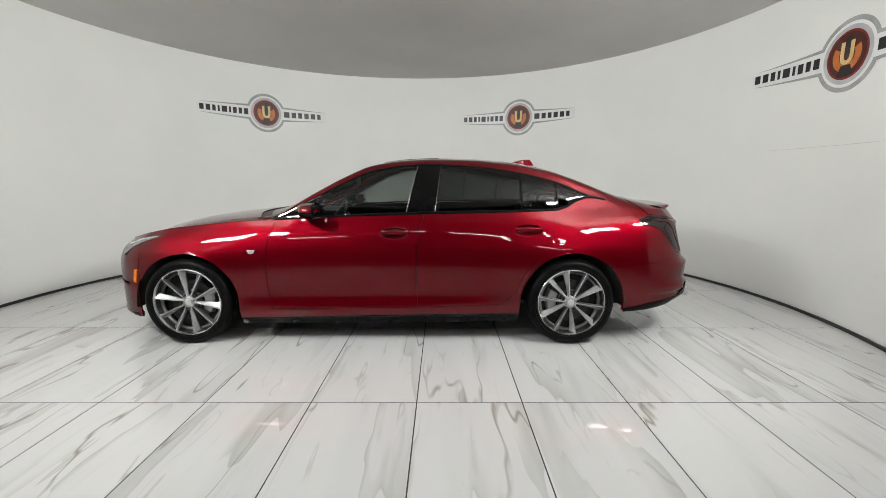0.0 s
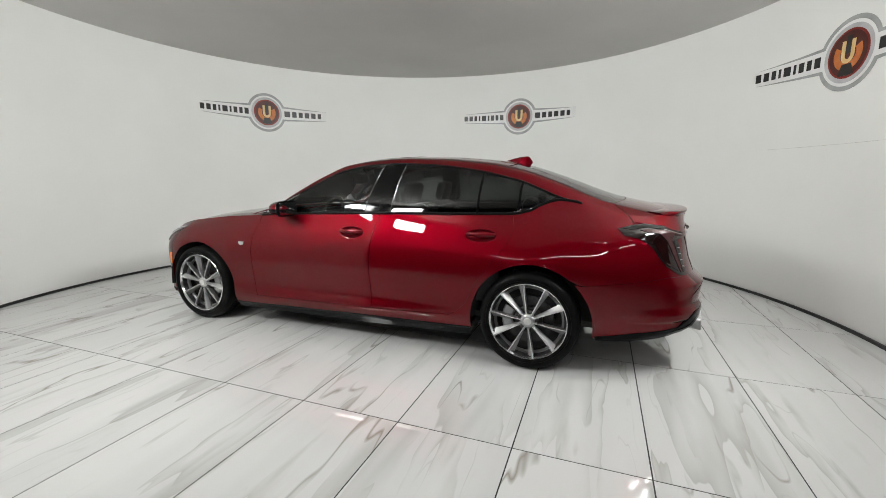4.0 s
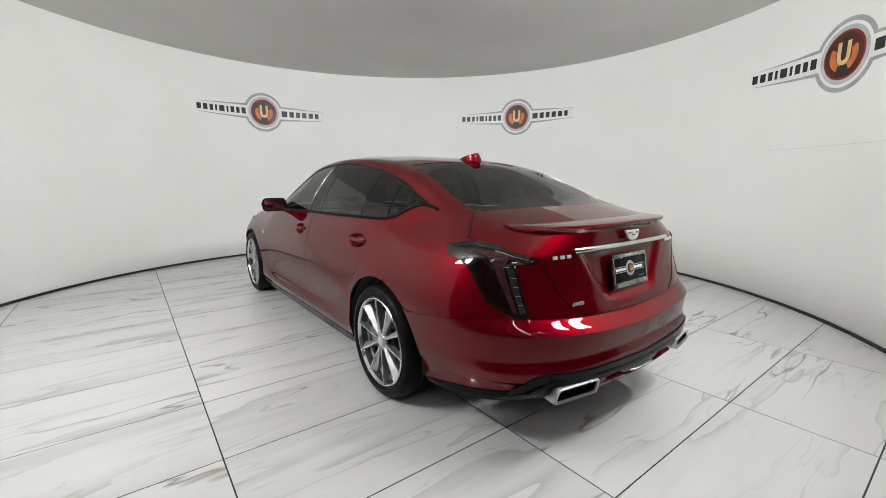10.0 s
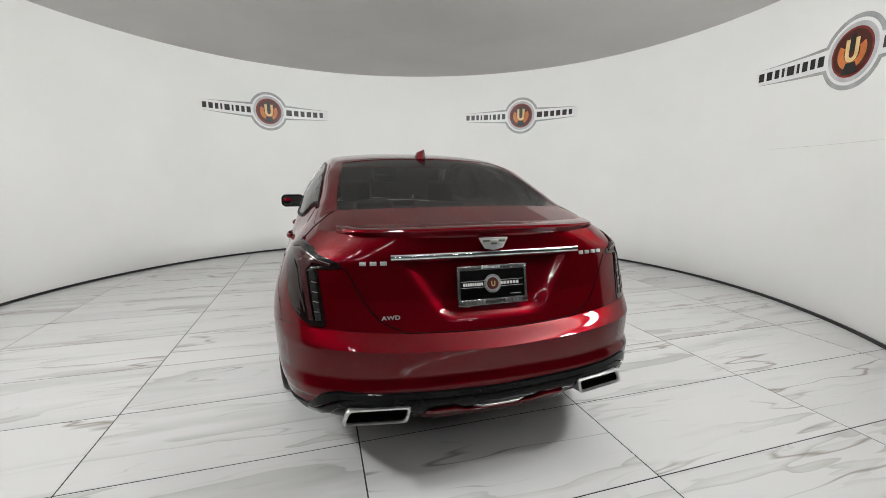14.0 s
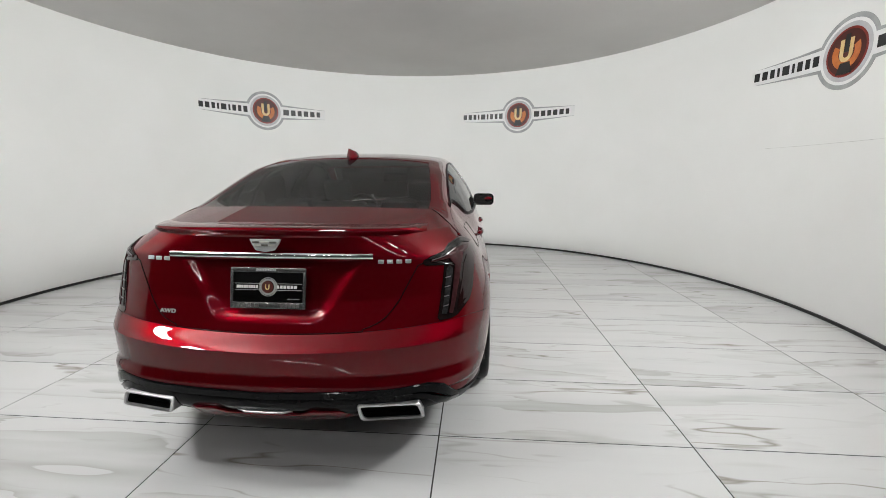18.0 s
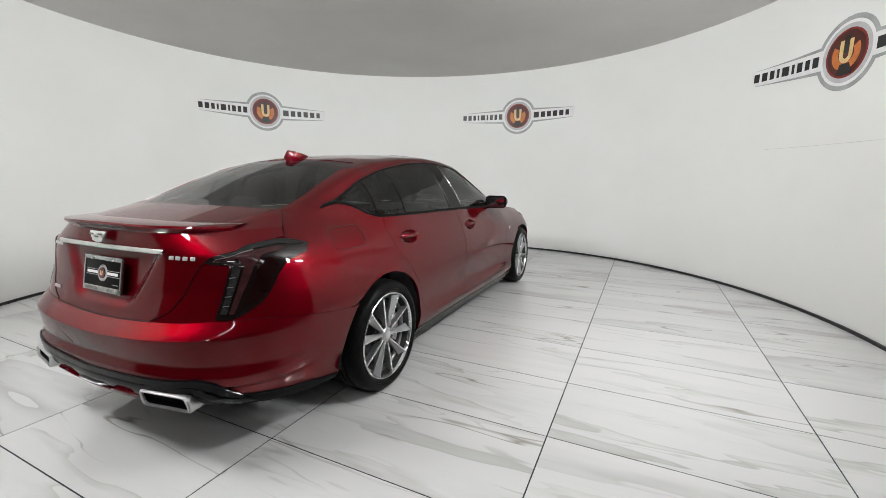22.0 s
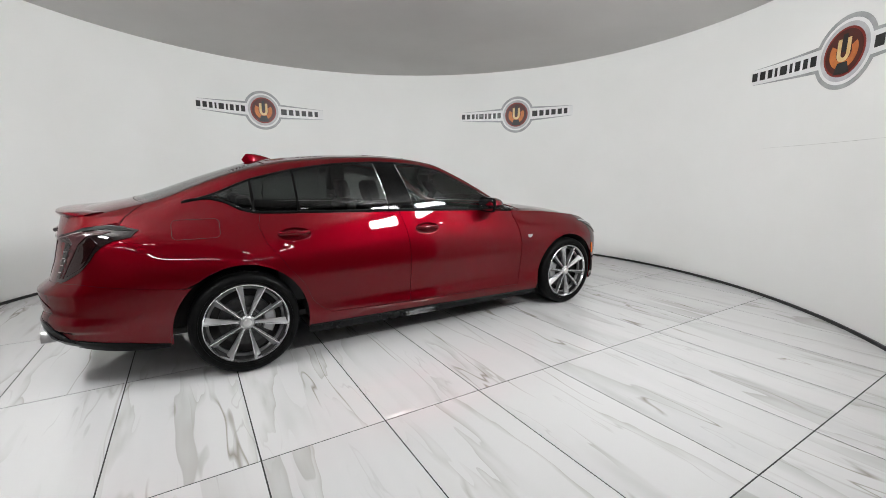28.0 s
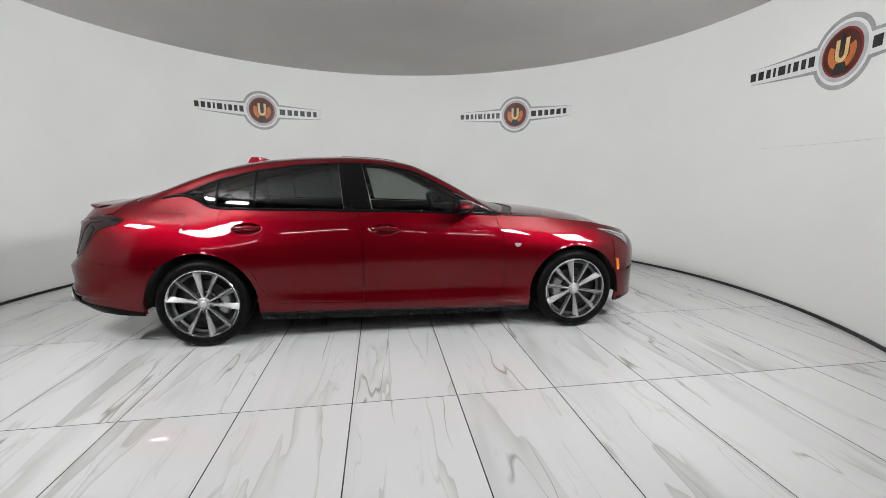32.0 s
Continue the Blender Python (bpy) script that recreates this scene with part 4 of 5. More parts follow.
# ---------------------------------------------------------------- wheels
def wheel(x, side):
    root = empty("wheel")
    root.parent = car
    root.matrix_basis = pose(x, side * 0.918, 0.335, 0, 0, 0 if side > 0 else 180)
    # the wheel's own y points outwards
    bm = bmesh.new()
    lathe(bm, [(0.258, -0.20), (0.30, -0.215), (0.325, -0.205), (0.334, -0.17), (0.3345, -0.155), (0.328, -0.153), (0.328, -0.145), (0.3352, -0.143), (0.3355, -0.125), (0.328, -0.123), (0.328, -0.113), (0.3355, -0.111), (0.3352, -0.09), (0.328, -0.088), (0.328, -0.078), (0.335, -0.076), (0.334, -0.045), (0.327, -0.012), (0.312, 0.004), (0.29, 0.009), (0.272, 0.006), (0.262, -0.006), (0.258, -0.02)], 72)
    for r in (0.282,):
        lathe(bm, [(r - 0.002, 0.002), (r, 0.0105), (r + 0.002, 0.002)], 72)
    bmesh.ops.recalc_face_normals(bm, faces=bm.faces[:])
    part("tyre", bm, M_TYRE, root, "black low-profile tyre")
    bm = bmesh.new()
    lathe(bm, [(0.262, -0.012), (0.2625, -0.001), (0.258, 0.003), (0.2535, 0.002), (0.250, -0.006), (0.246, -0.018)], 72)
    bmesh.ops.recalc_face_normals(bm, faces=bm.faces[:])
    bmesh.ops.reverse_faces(bm, faces=bm.faces[:])
    part("rim", bm, M_RIM, root, "machined alloy rim")
    bm = bmesh.new()
    lathe(bm, [(0.246, -0.014), (0.240, -0.03), (0.232, -0.08), (0.228, -0.19)], 72)
    bmesh.ops.recalc_face_normals(bm, faces=bm.faces[:])
    bmesh.ops.reverse_faces(bm, faces=bm.faces[:])
    part("rim_barrel", bm, M_DISC, root, "dark grey inside of the rim")
    # ten spokes in five pairs: a bright ridge beside each nut, a grey flank falling away from it
    turn = 27 if x * side < 0 else 63
    for k in range(10):
        a = radians(turn + 18 + 36 * k)
        e = -1 if k % 2 == 0 else 1          # the side on which the pair's nut lies
        m = Matrix.Rotation(-a, 4, "Y")
        bm = bmesh.new()
        P = []
        for r, lip, w, y, fall, d in ((0.040, 0.004, 0.006, -0.020, 0.008, 0.045), (0.08, 0.005, 0.009, -0.016, 0.013, 0.045), (0.13, 0.007, 0.015, -0.011, 0.020, 0.042), (0.19, 0.010, 0.025, -0.007, 0.026, 0.042), (0.235, 0.013, 0.034, -0.005, 0.028, 0.042), (0.254, 0.015, 0.040, -0.004, 0.028, 0.040)):
            P.append([m @ Vector((r, yy, e * ww)) for yy, ww in ((y - d, lip * 0.8), (y - 0.004, lip), (y, lip - 0.003), (y, lip - 0.009), (y - fall * 0.55, lip - 0.012 - w * 0.35), (y - fall, lip - 0.009 - w), (y - d, lip - 0.007 - w))])
        grid(bm, [[tuple(p) for p in row] for row in P])
        bmesh.ops.recalc_face_normals(bm, faces=bm.faces[:])
        if sum(f.normal.y for f in bm.faces) < 0:
            bmesh.ops.reverse_faces(bm, faces=bm.faces[:])
        spoke = part("spoke", bm, M_RIMDARK, root, "grey painted spoke flank", sharp=22)
        bm = bmesh.new()
        rows = []
        for r, lip, y in ((0.040, 0.004, -0.020), (0.08, 0.005, -0.016), (0.13, 0.007, -0.011), (0.19, 0.010, -0.007), (0.235, 0.013, -0.005), (0.256, 0.015, -0.003)):
            rows.append([tuple(m @ Vector((r, y + yy, e * (lip + ww)))) for yy, ww in ((-0.004, 0.001), (0.001, -0.001), (0.0014, -0.0045), (0.001, -0.008), (-0.005, -0.0105))])
        grid(bm, rows)
        bmesh.ops.recalc_face_normals(bm, faces=bm.faces[:])
        if sum(f.normal.y for f in bm.faces) < 0:
            bmesh.ops.reverse_faces(bm, faces=bm.faces[:])
        part("spoke_ridge", bm, M_RIM, root, "bright machined ridge of the spoke")
    bm = bmesh.new()
    lathe(bm, [(0.0, -0.012), (0.030, -0.013), (0.036, -0.016), (0.044, -0.020), (0.050, -0.030), (0.052, -0.05)], 40)
    bmesh.ops.recalc_face_normals(bm, faces=bm.faces[:])
    part("hub", bm, M_RIMDARK, root, "grey hub")
    bm = bmesh.new()
    lathe(bm, [(0.0, -0.008), (0.02, -0.009), (0.026, -0.013)], 24)
    part("centre_cap", bm, M_BADGE, root, "silver centre cap")
    # added dark ring plate: its colour gives the shade in the nut pockets
    bm = bmesh.new()
    lathe(bm, [(0.045, -0.046), (0.084, -0.046), (0.092, -0.052), (0.094, -0.08)], 40)
    bmesh.ops.recalc_face_normals(bm, faces=bm.faces[:])
    part("hub_shade_plate", bm, M_DISC, root, "dark plate standing in for the shade round the wheel nuts")
    for k in range(5):
        a = radians(turn + 72 * k)
        bm = bmesh.new()
        lathe(bm, [(0.0, -0.020), (0.008, -0.020), (0.0125, -0.024), (0.0125, -0.05)], 14)
        bmesh.ops.recalc_face_normals(bm, faces=bm.faces[:])
        bmesh.ops.translate(bm, verts=bm.verts[:], vec=(0.062 * math.cos(a), 0, 0.062 * math.sin(a)))
        part("lug_nut", bm, M_DISC, root)
    bm = bmesh.new()
    lathe(bm, [(0.236, -0.05), (0.224, -0.046), (0.218, -0.056), (0.222, -0.075)], 60)
    bmesh.ops.recalc_face_normals(bm, faces=bm.faces[:])
    part("rim_step", bm, M_RIMDARK, root, "grey inner step of the rim")
    bm = bmesh.new()
    lathe(bm, [(0.06, -0.075), (0.165, -0.075), (0.165, -0.1), (0.06, -0.1)], 48)
    bmesh.ops.recalc_face_normals(bm, faces=bm.faces[:])
    part("brake_disc", bm, M_DISC, root, "steel brake disc")
    # flat dark disc closes the wheel, its colour giving the shade behind the spokes
    bm = bmesh.new()
    lathe(bm, [(0.0, -0.11), (0.225, -0.11)], 40)
    part("wheel_shade_disc", bm, M_SHELL, root, "dark disc standing in for the shade inside the wheel")
    bm = bmesh.new()
    fx = 1 if x * side > 0 else -1
    P = []
    for k in range(9):
        a = radians(-32 + 8 * k)
        P.append([(-fx * r * math.cos(a), y, r * math.sin(a)) for r, y in ((0.105, -0.06), (0.115, -0.05), (0.172, -0.05), (0.182, -0.06), (0.182, -0.11))])
    grid(bm, P)
    bmesh.ops.recalc_face_normals(bm, faces=bm.faces[:])
    part("brake_caliper", bm, M_RIMDARK, root, "grey brake caliper")


for x in (AXLE, -AXLE):
    for side in (1, -1):
        wheel(x, side)

# ---------------------------------------------------------------- the car: lamps, trims and fittings
def decal(name, outline, offset, thick, material, label="", mirror=True, parent=None, cuts=2, surf=None):
    """A thin piece that follows the side: outline of (s, z), raised by offset, with its rim turned in."""
    pts = [(s, v_at(s, z)) for s, z in outline]
    bm = bmesh.new()
    f = bm.faces.new([bm.verts.new((s * 1.3, v * 0.12, 0)) for s, v in pts])
    bm.normal_update()
    bmesh.ops.triangulate(bm, faces=[f], ngon_method="EAR_CLIP")
    for _ in range(cuts):
        long = [e for e in bm.edges if e.calc_length() > 0.02]
        if long:
            bmesh.ops.subdivide_edges(bm, edges=long, cuts=1, use_grid_fill=True)
            bmesh.ops.triangulate(bm, faces=bm.faces[:])
    vs = bm.verts[:]
    S, Vv = np.array([v.co.x / 1.3 for v in vs]), np.array([v.co.y / 0.12 for v in vs])
    h = 0.004
    P = ring(S, Vv)
    N = np.cross(ring(S + h, Vv) - ring(S - h, Vv), ring(S, Vv + h) - ring(S, Vv - h))
    N /= np.maximum(np.linalg.norm(N, axis=-1, keepdims=True), 1e-9)
    out = P - np.array([0, 0, 0.6]) - np.stack([np.clip(P[:, 0], -1.6, 1.6), 0 * S, 0 * S], -1)
    N *= np.sign((N * out).sum(-1, keepdims=True))
    Q = P + N * offset
    for v, q in zip(vs, Q):
        v.co = q
    normal = {v: Vector(n) for v, n in zip(vs, N)}
    bm.normal_update()
    if sum(1 for f in bm.faces if f.normal.dot(normal[f.verts[0]]) < 0) > len(bm.faces) / 2:
        bmesh.ops.reverse_faces(bm, faces=bm.faces[:])
    edges = [e for e in bm.edges if len(e.link_faces) == 1]
    key = {tuple(round(c, 6) for c in v.co): n for v, n in normal.items()}
    ex = bmesh.ops.extrude_edge_only(bm, edges=edges)
    for v in ex["geom"]:
        if isinstance(v, bmesh.types.BMVert):
            v.co -= key[tuple(round(c, 6) for c in v.co)] * thick
    obs = []
    for side in ((1, -1) if mirror else (1,)):
        b2 = bm.copy()
        if side < 0:
            for v in b2.verts:
                v.co.y = -v.co.y
            bmesh.ops.reverse_faces(b2, faces=b2.faces[:])
        p = parent[0 if side > 0 else 1] if isinstance(parent, list) else (parent or car)
        obs.append(part(name, b2, material, p, label, sharp=40))
    bm.free()
    return obs


def sx(x, z):
    """Station and height on the side at the place x."""
    s = s_at(x)
    for _ in range(5):
        s = s_side(x, v_at(s, z))
    return (s, z)


def sy(y, z):
    """Station and height on the tail at the half-width y."""
    s = 2.7
    for _ in range(5):
        s = s_rear(y, v_at(s, z))
    return (s, z)


# tail lamps: a dark lens, hooked from the flank round to a blade down the corner
lamp_out = [sx(-1.99, 0.966), sx(-2.06, 0.988), sx(-2.13, 0.998), sx(-2.25, 0.984), sy(0.70, 0.962), sy(0.65, 0.947), sy(0.622, 0.934), sy(0.617, 0.922), sy(0.63, 0.912),
            sy(0.703, 0.907), sy(0.694, 0.80), sy(0.682, 0.70), sy(0.69, 0.688), sy(0.74, 0.689), sy(0.764, 0.70), sx(-2.275, 0.75), sx(-2.20, 0.85), sx(-2.16, 0.89), sx(-2.11, 0.914), sx(-2.03, 0.929)]
lamps = decal("tail_lamp", lamp_out, 0.004, 0.02, M_LAMPDARK, "smoked dark tail lamp, hooked round the corner")
decal("lamp_cover", [sx(-2.02, 0.966), sx(-2.08, 0.985), sx(-2.14, 0.993), sx(-2.25, 0.980), sy(0.70, 0.957), sy(0.64, 0.941), sy(0.64, 0.935), sy(0.70, 0.945), sx(-2.25, 0.966), sx(-2.14, 0.977), sx(-2.07, 0.964)], 0.0065, 0.005, M_LAMPCOVER, "dark grey glossy upper cover", parent=lamps)
decal("lamp_blade", [sy(0.722, 0.905), sy(0.712, 0.89), sy(0.706, 0.81), sy(0.696, 0.712), sy(0.717, 0.708), sy(0.728, 0.80), sy(0.736, 0.89)], 0.0065, 0.005, M_LAMPCLEAR, "segmented vertical light strip", parent=lamps)
decal("lamp_bar", [sx(-2.12, 0.962), sx(-2.18, 0.966), sx(-2.25, 0.960), sy(0.70, 0.941), sy(0.65, 0.930), sy(0.65, 0.923), sy(0.722, 0.932), sy(0.746, 0.90), sy(0.738, 0.80), sy(0.726, 0.71), sy(0.740, 0.708), sy(0.756, 0.80), sy(0.768, 0.90), sx(-2.23, 0.942), sx(-2.16, 0.950)], 0.007, 0.005, M_LAMPPALE, "smoky pink light bar", parent=lamps)
decal("lamp_red", [sx(-2.21, 0.930), sx(-2.185, 0.90), sx(-2.225, 0.84), sx(-2.27, 0.77), sy(0.757, 0.72), sy(0.770, 0.80), sy(0.780, 0.895)], 0.0062, 0.005, M_LAMPRED, "black-red lens", parent=lamps)
decal("lamp_line", [sy(0.654, 0.9335), sy(0.70, 0.9445), sx(-2.25, 0.9635), sx(-2.25, 0.9605), sy(0.70, 0.9415), sy(0.654, 0.9305)], 0.009, 0.004, M_BADGEDIM, "thin dim silver line", parent=lamps, cuts=1)
decal("lamp_line", [sy(0.746, 0.898), sy(0.739, 0.80), sy(0.7275, 0.712), sy(0.7255, 0.712), sy(0.7365, 0.80), sy(0.743, 0.898)], 0.009, 0.004, M_LAMPPALE, "thin dim silver line", parent=lamps, cuts=1)
for k in range(4):
    z = 0.742 + k * 0.038
    dy = 0.010 * (z - 0.71) / 0.19
    decal("lamp_segment", [sy(0.719 + dy, z), sy(0.700 + dy, z - 0.002), sy(0.700 + dy, z + 0.0015), sy(0.719 + dy, z + 0.0035)], 0.009, 0.004, M_BADGEDIM, parent=lamps, cuts=0)

# head lamps, markers
heads = decal("head_lamp", [sx(2.02, 0.75), sx(1.93, 0.79), sx(1.80, 0.822), sx(1.69, 0.834), sx(1.70, 0.826), sx(1.80, 0.795), sx(1.93, 0.735), sx(2.0, 0.68)], 0.007, 0.015, M_HEADLENS, "slim swept-back clear head lamp")
decal("head_lamp_strip", [sx(1.98, 0.764), sx(1.85, 0.806), sx(1.70, 0.831), sx(1.71, 0.824), sx(1.85, 0.795), sx(1.97, 0.752)], 0.0095, 0.005, M_CHROME, "bright light strip", parent=heads)
decal("side_marker", [sx(1.872, 0.585), sx(1.842, 0.59), sx(1.868, 0.48), sx(1.895, 0.488)], 0.006, 0.012, M_AMBER, "amber side marker")
decal("front_lip", [sx(1.96, 0.232), sx(1.895, 0.232), sx(1.89, 0.20), sx(1.96, 0.208)], 0.004, 0.012, M_GLOSSBLACK, "gloss black lip")


def rear_pt(y, z, off=0.0):
    s, v = (lambda q: (q[0], v_at(*q)))(sy(abs(y), z)) if abs(y) > 0.02 else (3.0, v_at(3.0, z))
    p = ring(np.array([s]), np.array([v]))[0]
    return Vector((p[0] - off, math.copysign(p[1], y) if abs(y) > 0.02 else y, p[2]))


# chrome bar over the plate
bm = bmesh.new()
tube(bm, [rear_pt(y, 0.958 - 0.004 * abs(y), 0.012) for y in np.linspace(0.425, -0.425, 41)], 0.010, 0.0125, 10)
part("chrome_bar", bm, M_CHROME, car, "chrome bar across the boot lid")

# crest: a plain silver shield
def shield(bm, w, h, d):
    out = [(-0.5, 0.5), (0.5, 0.5), (0.42, 0.1), (0.30, -0.36), (0, -0.5), (-0.30, -0.36), (-0.42, 0.1)]
    f = bm.faces.new([bm.verts.new((0, x * w, z * h)) for x, z in out])
    ex = bmesh.ops.extrude_face_region(bm, geom=[f])
    bmesh.ops.translate(bm, verts=[v for v in ex["geom"] if isinstance(v, bmesh.types.BMVert)], vec=(d, 0, 0))
    bmesh.ops.recalc_face_normals(bm, faces=bm.faces[:])
    bmesh.ops.bevel(bm, geom=bm.edges[:], offset=d * 0.25, segments=1, affect="EDGES")


tilt_tail = 10
bm = bmesh.new()
shield(bm, 0.130, 0.052, 0.010)
bmesh.ops.transform(bm, matrix=pose(-2.470, 0, 1.002, 0, tilt_tail, 0), verts=bm.verts[:])
crest = part("crest", bm, M_BADGE, car, "chrome shield emblem", sharp=20)
for r, (z, w) in enumerate(((1.0155, 0.104), (1.003, 0.094), (0.9905, 0.066))):
    for c in range(3):
        bm = bmesh.new()
        box(bm, (0, (c - 1) * w / 3, 0), (0.004, w / 3 - 0.005, 0.0075), 0.0008)
        bmesh.ops.transform(bm, matrix=pose(-2.4715 + (1.002 - z) * 0.17, 0, z, 0, tilt_tail, 0), verts=bm.verts[:])
        part("crest_bar", bm, M_CRESTDARK if (r + c) % 2 == 0 else M_CRESTPALE, crest)

# model badges as plain chrome bars, and the driven-wheels badge
for y0, n, w in ((0.533, 3, 0.036), (-0.455, 4, 0.032)):
    for k in range(n):
        y = y0 - k * (w + 0.004)
        bm = bmesh.new()
        p = rear_pt(y, 0.934, 0.003)
        box(bm, (0, 0, 0), (0.005, w * 0.74, 0.016), 0.0015)
        bmesh.ops.transform(bm, matrix=Matrix.Translation(p) @ pose(0, 0, 0, 0, tilt_tail, math.degrees(math.copysign(0.12, -y))), verts=bm.verts[:])
        part("badge_bar", bm, M_BADGE, car, "chrome badge bar")
font = bpy.data.curves.new("badge", "FONT")
font.offset = 0.0006
font.body, font.size, font.extrude, font.align_x, font.space_character = "AWD", 0.023, 0.0015, "CENTER", 1.1
tmp = bpy.data.objects.new("badge_text", font)
me = bpy.data.meshes.new_from_object(tmp)
bpy.data.objects.remove(tmp)
me.transform(Matrix.Diagonal((1.25, 1, 1, 1)))
me.materials.append(M_BADGE)
ob = new("badge", me)
ob.parent = car
ob["label"] = "small chrome letters reading AWD"
ob.matrix_basis = Matrix.Translation(rear_pt(0.435, 0.716, 0.004)) @ pose(0, 0, 0, 90 - tilt_tail, 0, -90 - 6)

# number plate: a dealer's plate in a grey frame
plate = empty("licence_plate")
plate.parent = car
plate["label"] = "black dealer plate in a glossy black frame"
plate.matrix_basis = pose(-2.466, 0.0, 0.828, 0, 10.5, 0)
bm = bmesh.new()
box(bm, (0.002, 0, 0), (0.006, 0.292, 0.142), 0.002)
part("plate_face", bm, M_PLATEBLACK, plate, "black plate face")
bm = bmesh.new()
for c, sz in (((0, 0, 0.072), (0.012, 0.315, 0.020)), ((0, 0, -0.071), (0.012, 0.315, 0.026)), ((0, 0.151, 0), (0.012, 0.013, 0.150)), ((0, -0.151, 0), (0.012, 0.013, 0.150))):
    box(bm, c, sz, 0.003)
part("plate_frame", bm, M_FRAME, plate, "glossy black plate frame")
bm = bmesh.new()
for r0, r1 in ((0.0355, 0.0385), (0.0255, 0.0335)):
    lathe(bm, [(r0, 0.0), (r0, 0.001), (r1, 0.001), (r1, 0.0)], 36)
bmesh.ops.transform(bm, matrix=pose(-0.0022, 0, 0.004, 0, 0, 90), verts=bm.verts[:])
part("plate_ring", bm, M_DECALGREY, plate, "pale grey rings", sharp=20)
bm = bmesh.new()
lathe(bm, [(0.0, 0.0), (0.0245, 0.0)], 28)
bmesh.ops.transform(bm, matrix=pose(-0.0075, 0, 0.004, 0, 0, 90), verts=bm.verts[:])
part("plate_disc", bm, M_DECALDARK, plate, "red disc")
bm = bmesh.new()
tube(bm, [(-0.0085, 0.007 * math.cos(radians(a)), 0.002 + (0.008 * math.sin(radians(a)) if a < 0 else 0)) if a != 1 else (-0.0085, 0.007, 0.014) for a in (1, 0, -30, -60, -90, -120, -150, -180)] + [(-0.0085, -0.007, 0.014)], 0.0022, 0.0022, 6, up=(1, 0, 0))
part("plate_shape", bm, M_DECALYELLOW, plate, "small pale yellow horseshoe shape")
for y0, n in ((0.128, 9), (-0.040, 6)):
    for k in range(n):
        bm = bmesh.new()
        pitch = 0.0101 if n == 9 else 0.0148
        box(bm, (-0.0018, y0 - k * pitch, 0.004), (0.002, pitch * 0.72, 0.0125))
        part("plate_bar", bm, M_DECALWHITE, plate, smooth=False)
for z, y, w in ((0.017, 0.085, 0.11), (-0.009, 0.085, 0.11), (0.017, -0.085, 0.11), (-0.009, -0.085, 0.11), (-0.044, -0.105, 0.05)):
    bm = bmesh.new()
    box(bm, (-0.0018, y, z), (0.002, w, 0.0022))
    part("plate_line", bm, M_DECALGREY, plate, smooth=False)
for z, y0, n, w, h in ((0.073, 0.045, 8, 0.0085, 0.009), (-0.071, 0.125, 6, 0.013, 0.015), (-0.071, -0.060, 5, 0.013, 0.015)):
    for k in range(n):
        bm = bmesh.new()
        box(bm, (-0.0065, y0 - k * w * 1.25, z), (0.002, w, h), 0.0004)
        part("frame_bar", bm, M_BADGEDIM if z < 0 else M_DECALGREY, plate, smooth=False)
for y in (0.088, -0.088):
    bm = bmesh.new()
    lathe(bm, [(0.0, 0.004), (0.004, 0.004), (0.006, 0.0)], 12)
    bmesh.ops.transform(bm, matrix=pose(-0.006, y, 0.066, 0, 0, 90), verts=bm.verts[:])
    part("screw", bm, M_CHROME, plate)


# shut lines round the boot lid
def shut_line(bm):
    v = lin(5.02, 7.0, 40)
    P = ring(LINE_T(v), v)
    q = ring(np.linspace(float(LINE_T(5.0)), 3.0, 30), np.full(30, 5.0))
    pts = np.concatenate([P[::-1], q])
    o = pts + np.array([1.75, 0, 0])
    o[:, 2] = 0
    tube(bm, pts + o / np.linalg.norm(o, axis=1, keepdims=True) * 0.0008, 0.0022, 0.0022, 6)


both("shut_line", shut_line, M_PLATEBLACK, "dark shut line of the boot lid")
def lid_line(bm):
    u0, u1 = lin(-1.968, -2.018, 10), lin(-2.023, -2.05, 10)
    v = lin(7.95, 7.45, 6)
    pts = np.concatenate([top(u0, W_LID(u0)), top(u1, np.interp(-u1, [2.023, 2.05], [0.95, 0.05])), ring(np.array([s_side(-2.055 - 0.06 * (8 - k), k) for k in v]), v)])
    tube(bm, pts + np.array([0, 0.0008, 0.0008]), 0.002, 0.002, 6)


both("shut_line", lid_line, M_PLATEBLACK, "dark shut line of the boot lid")


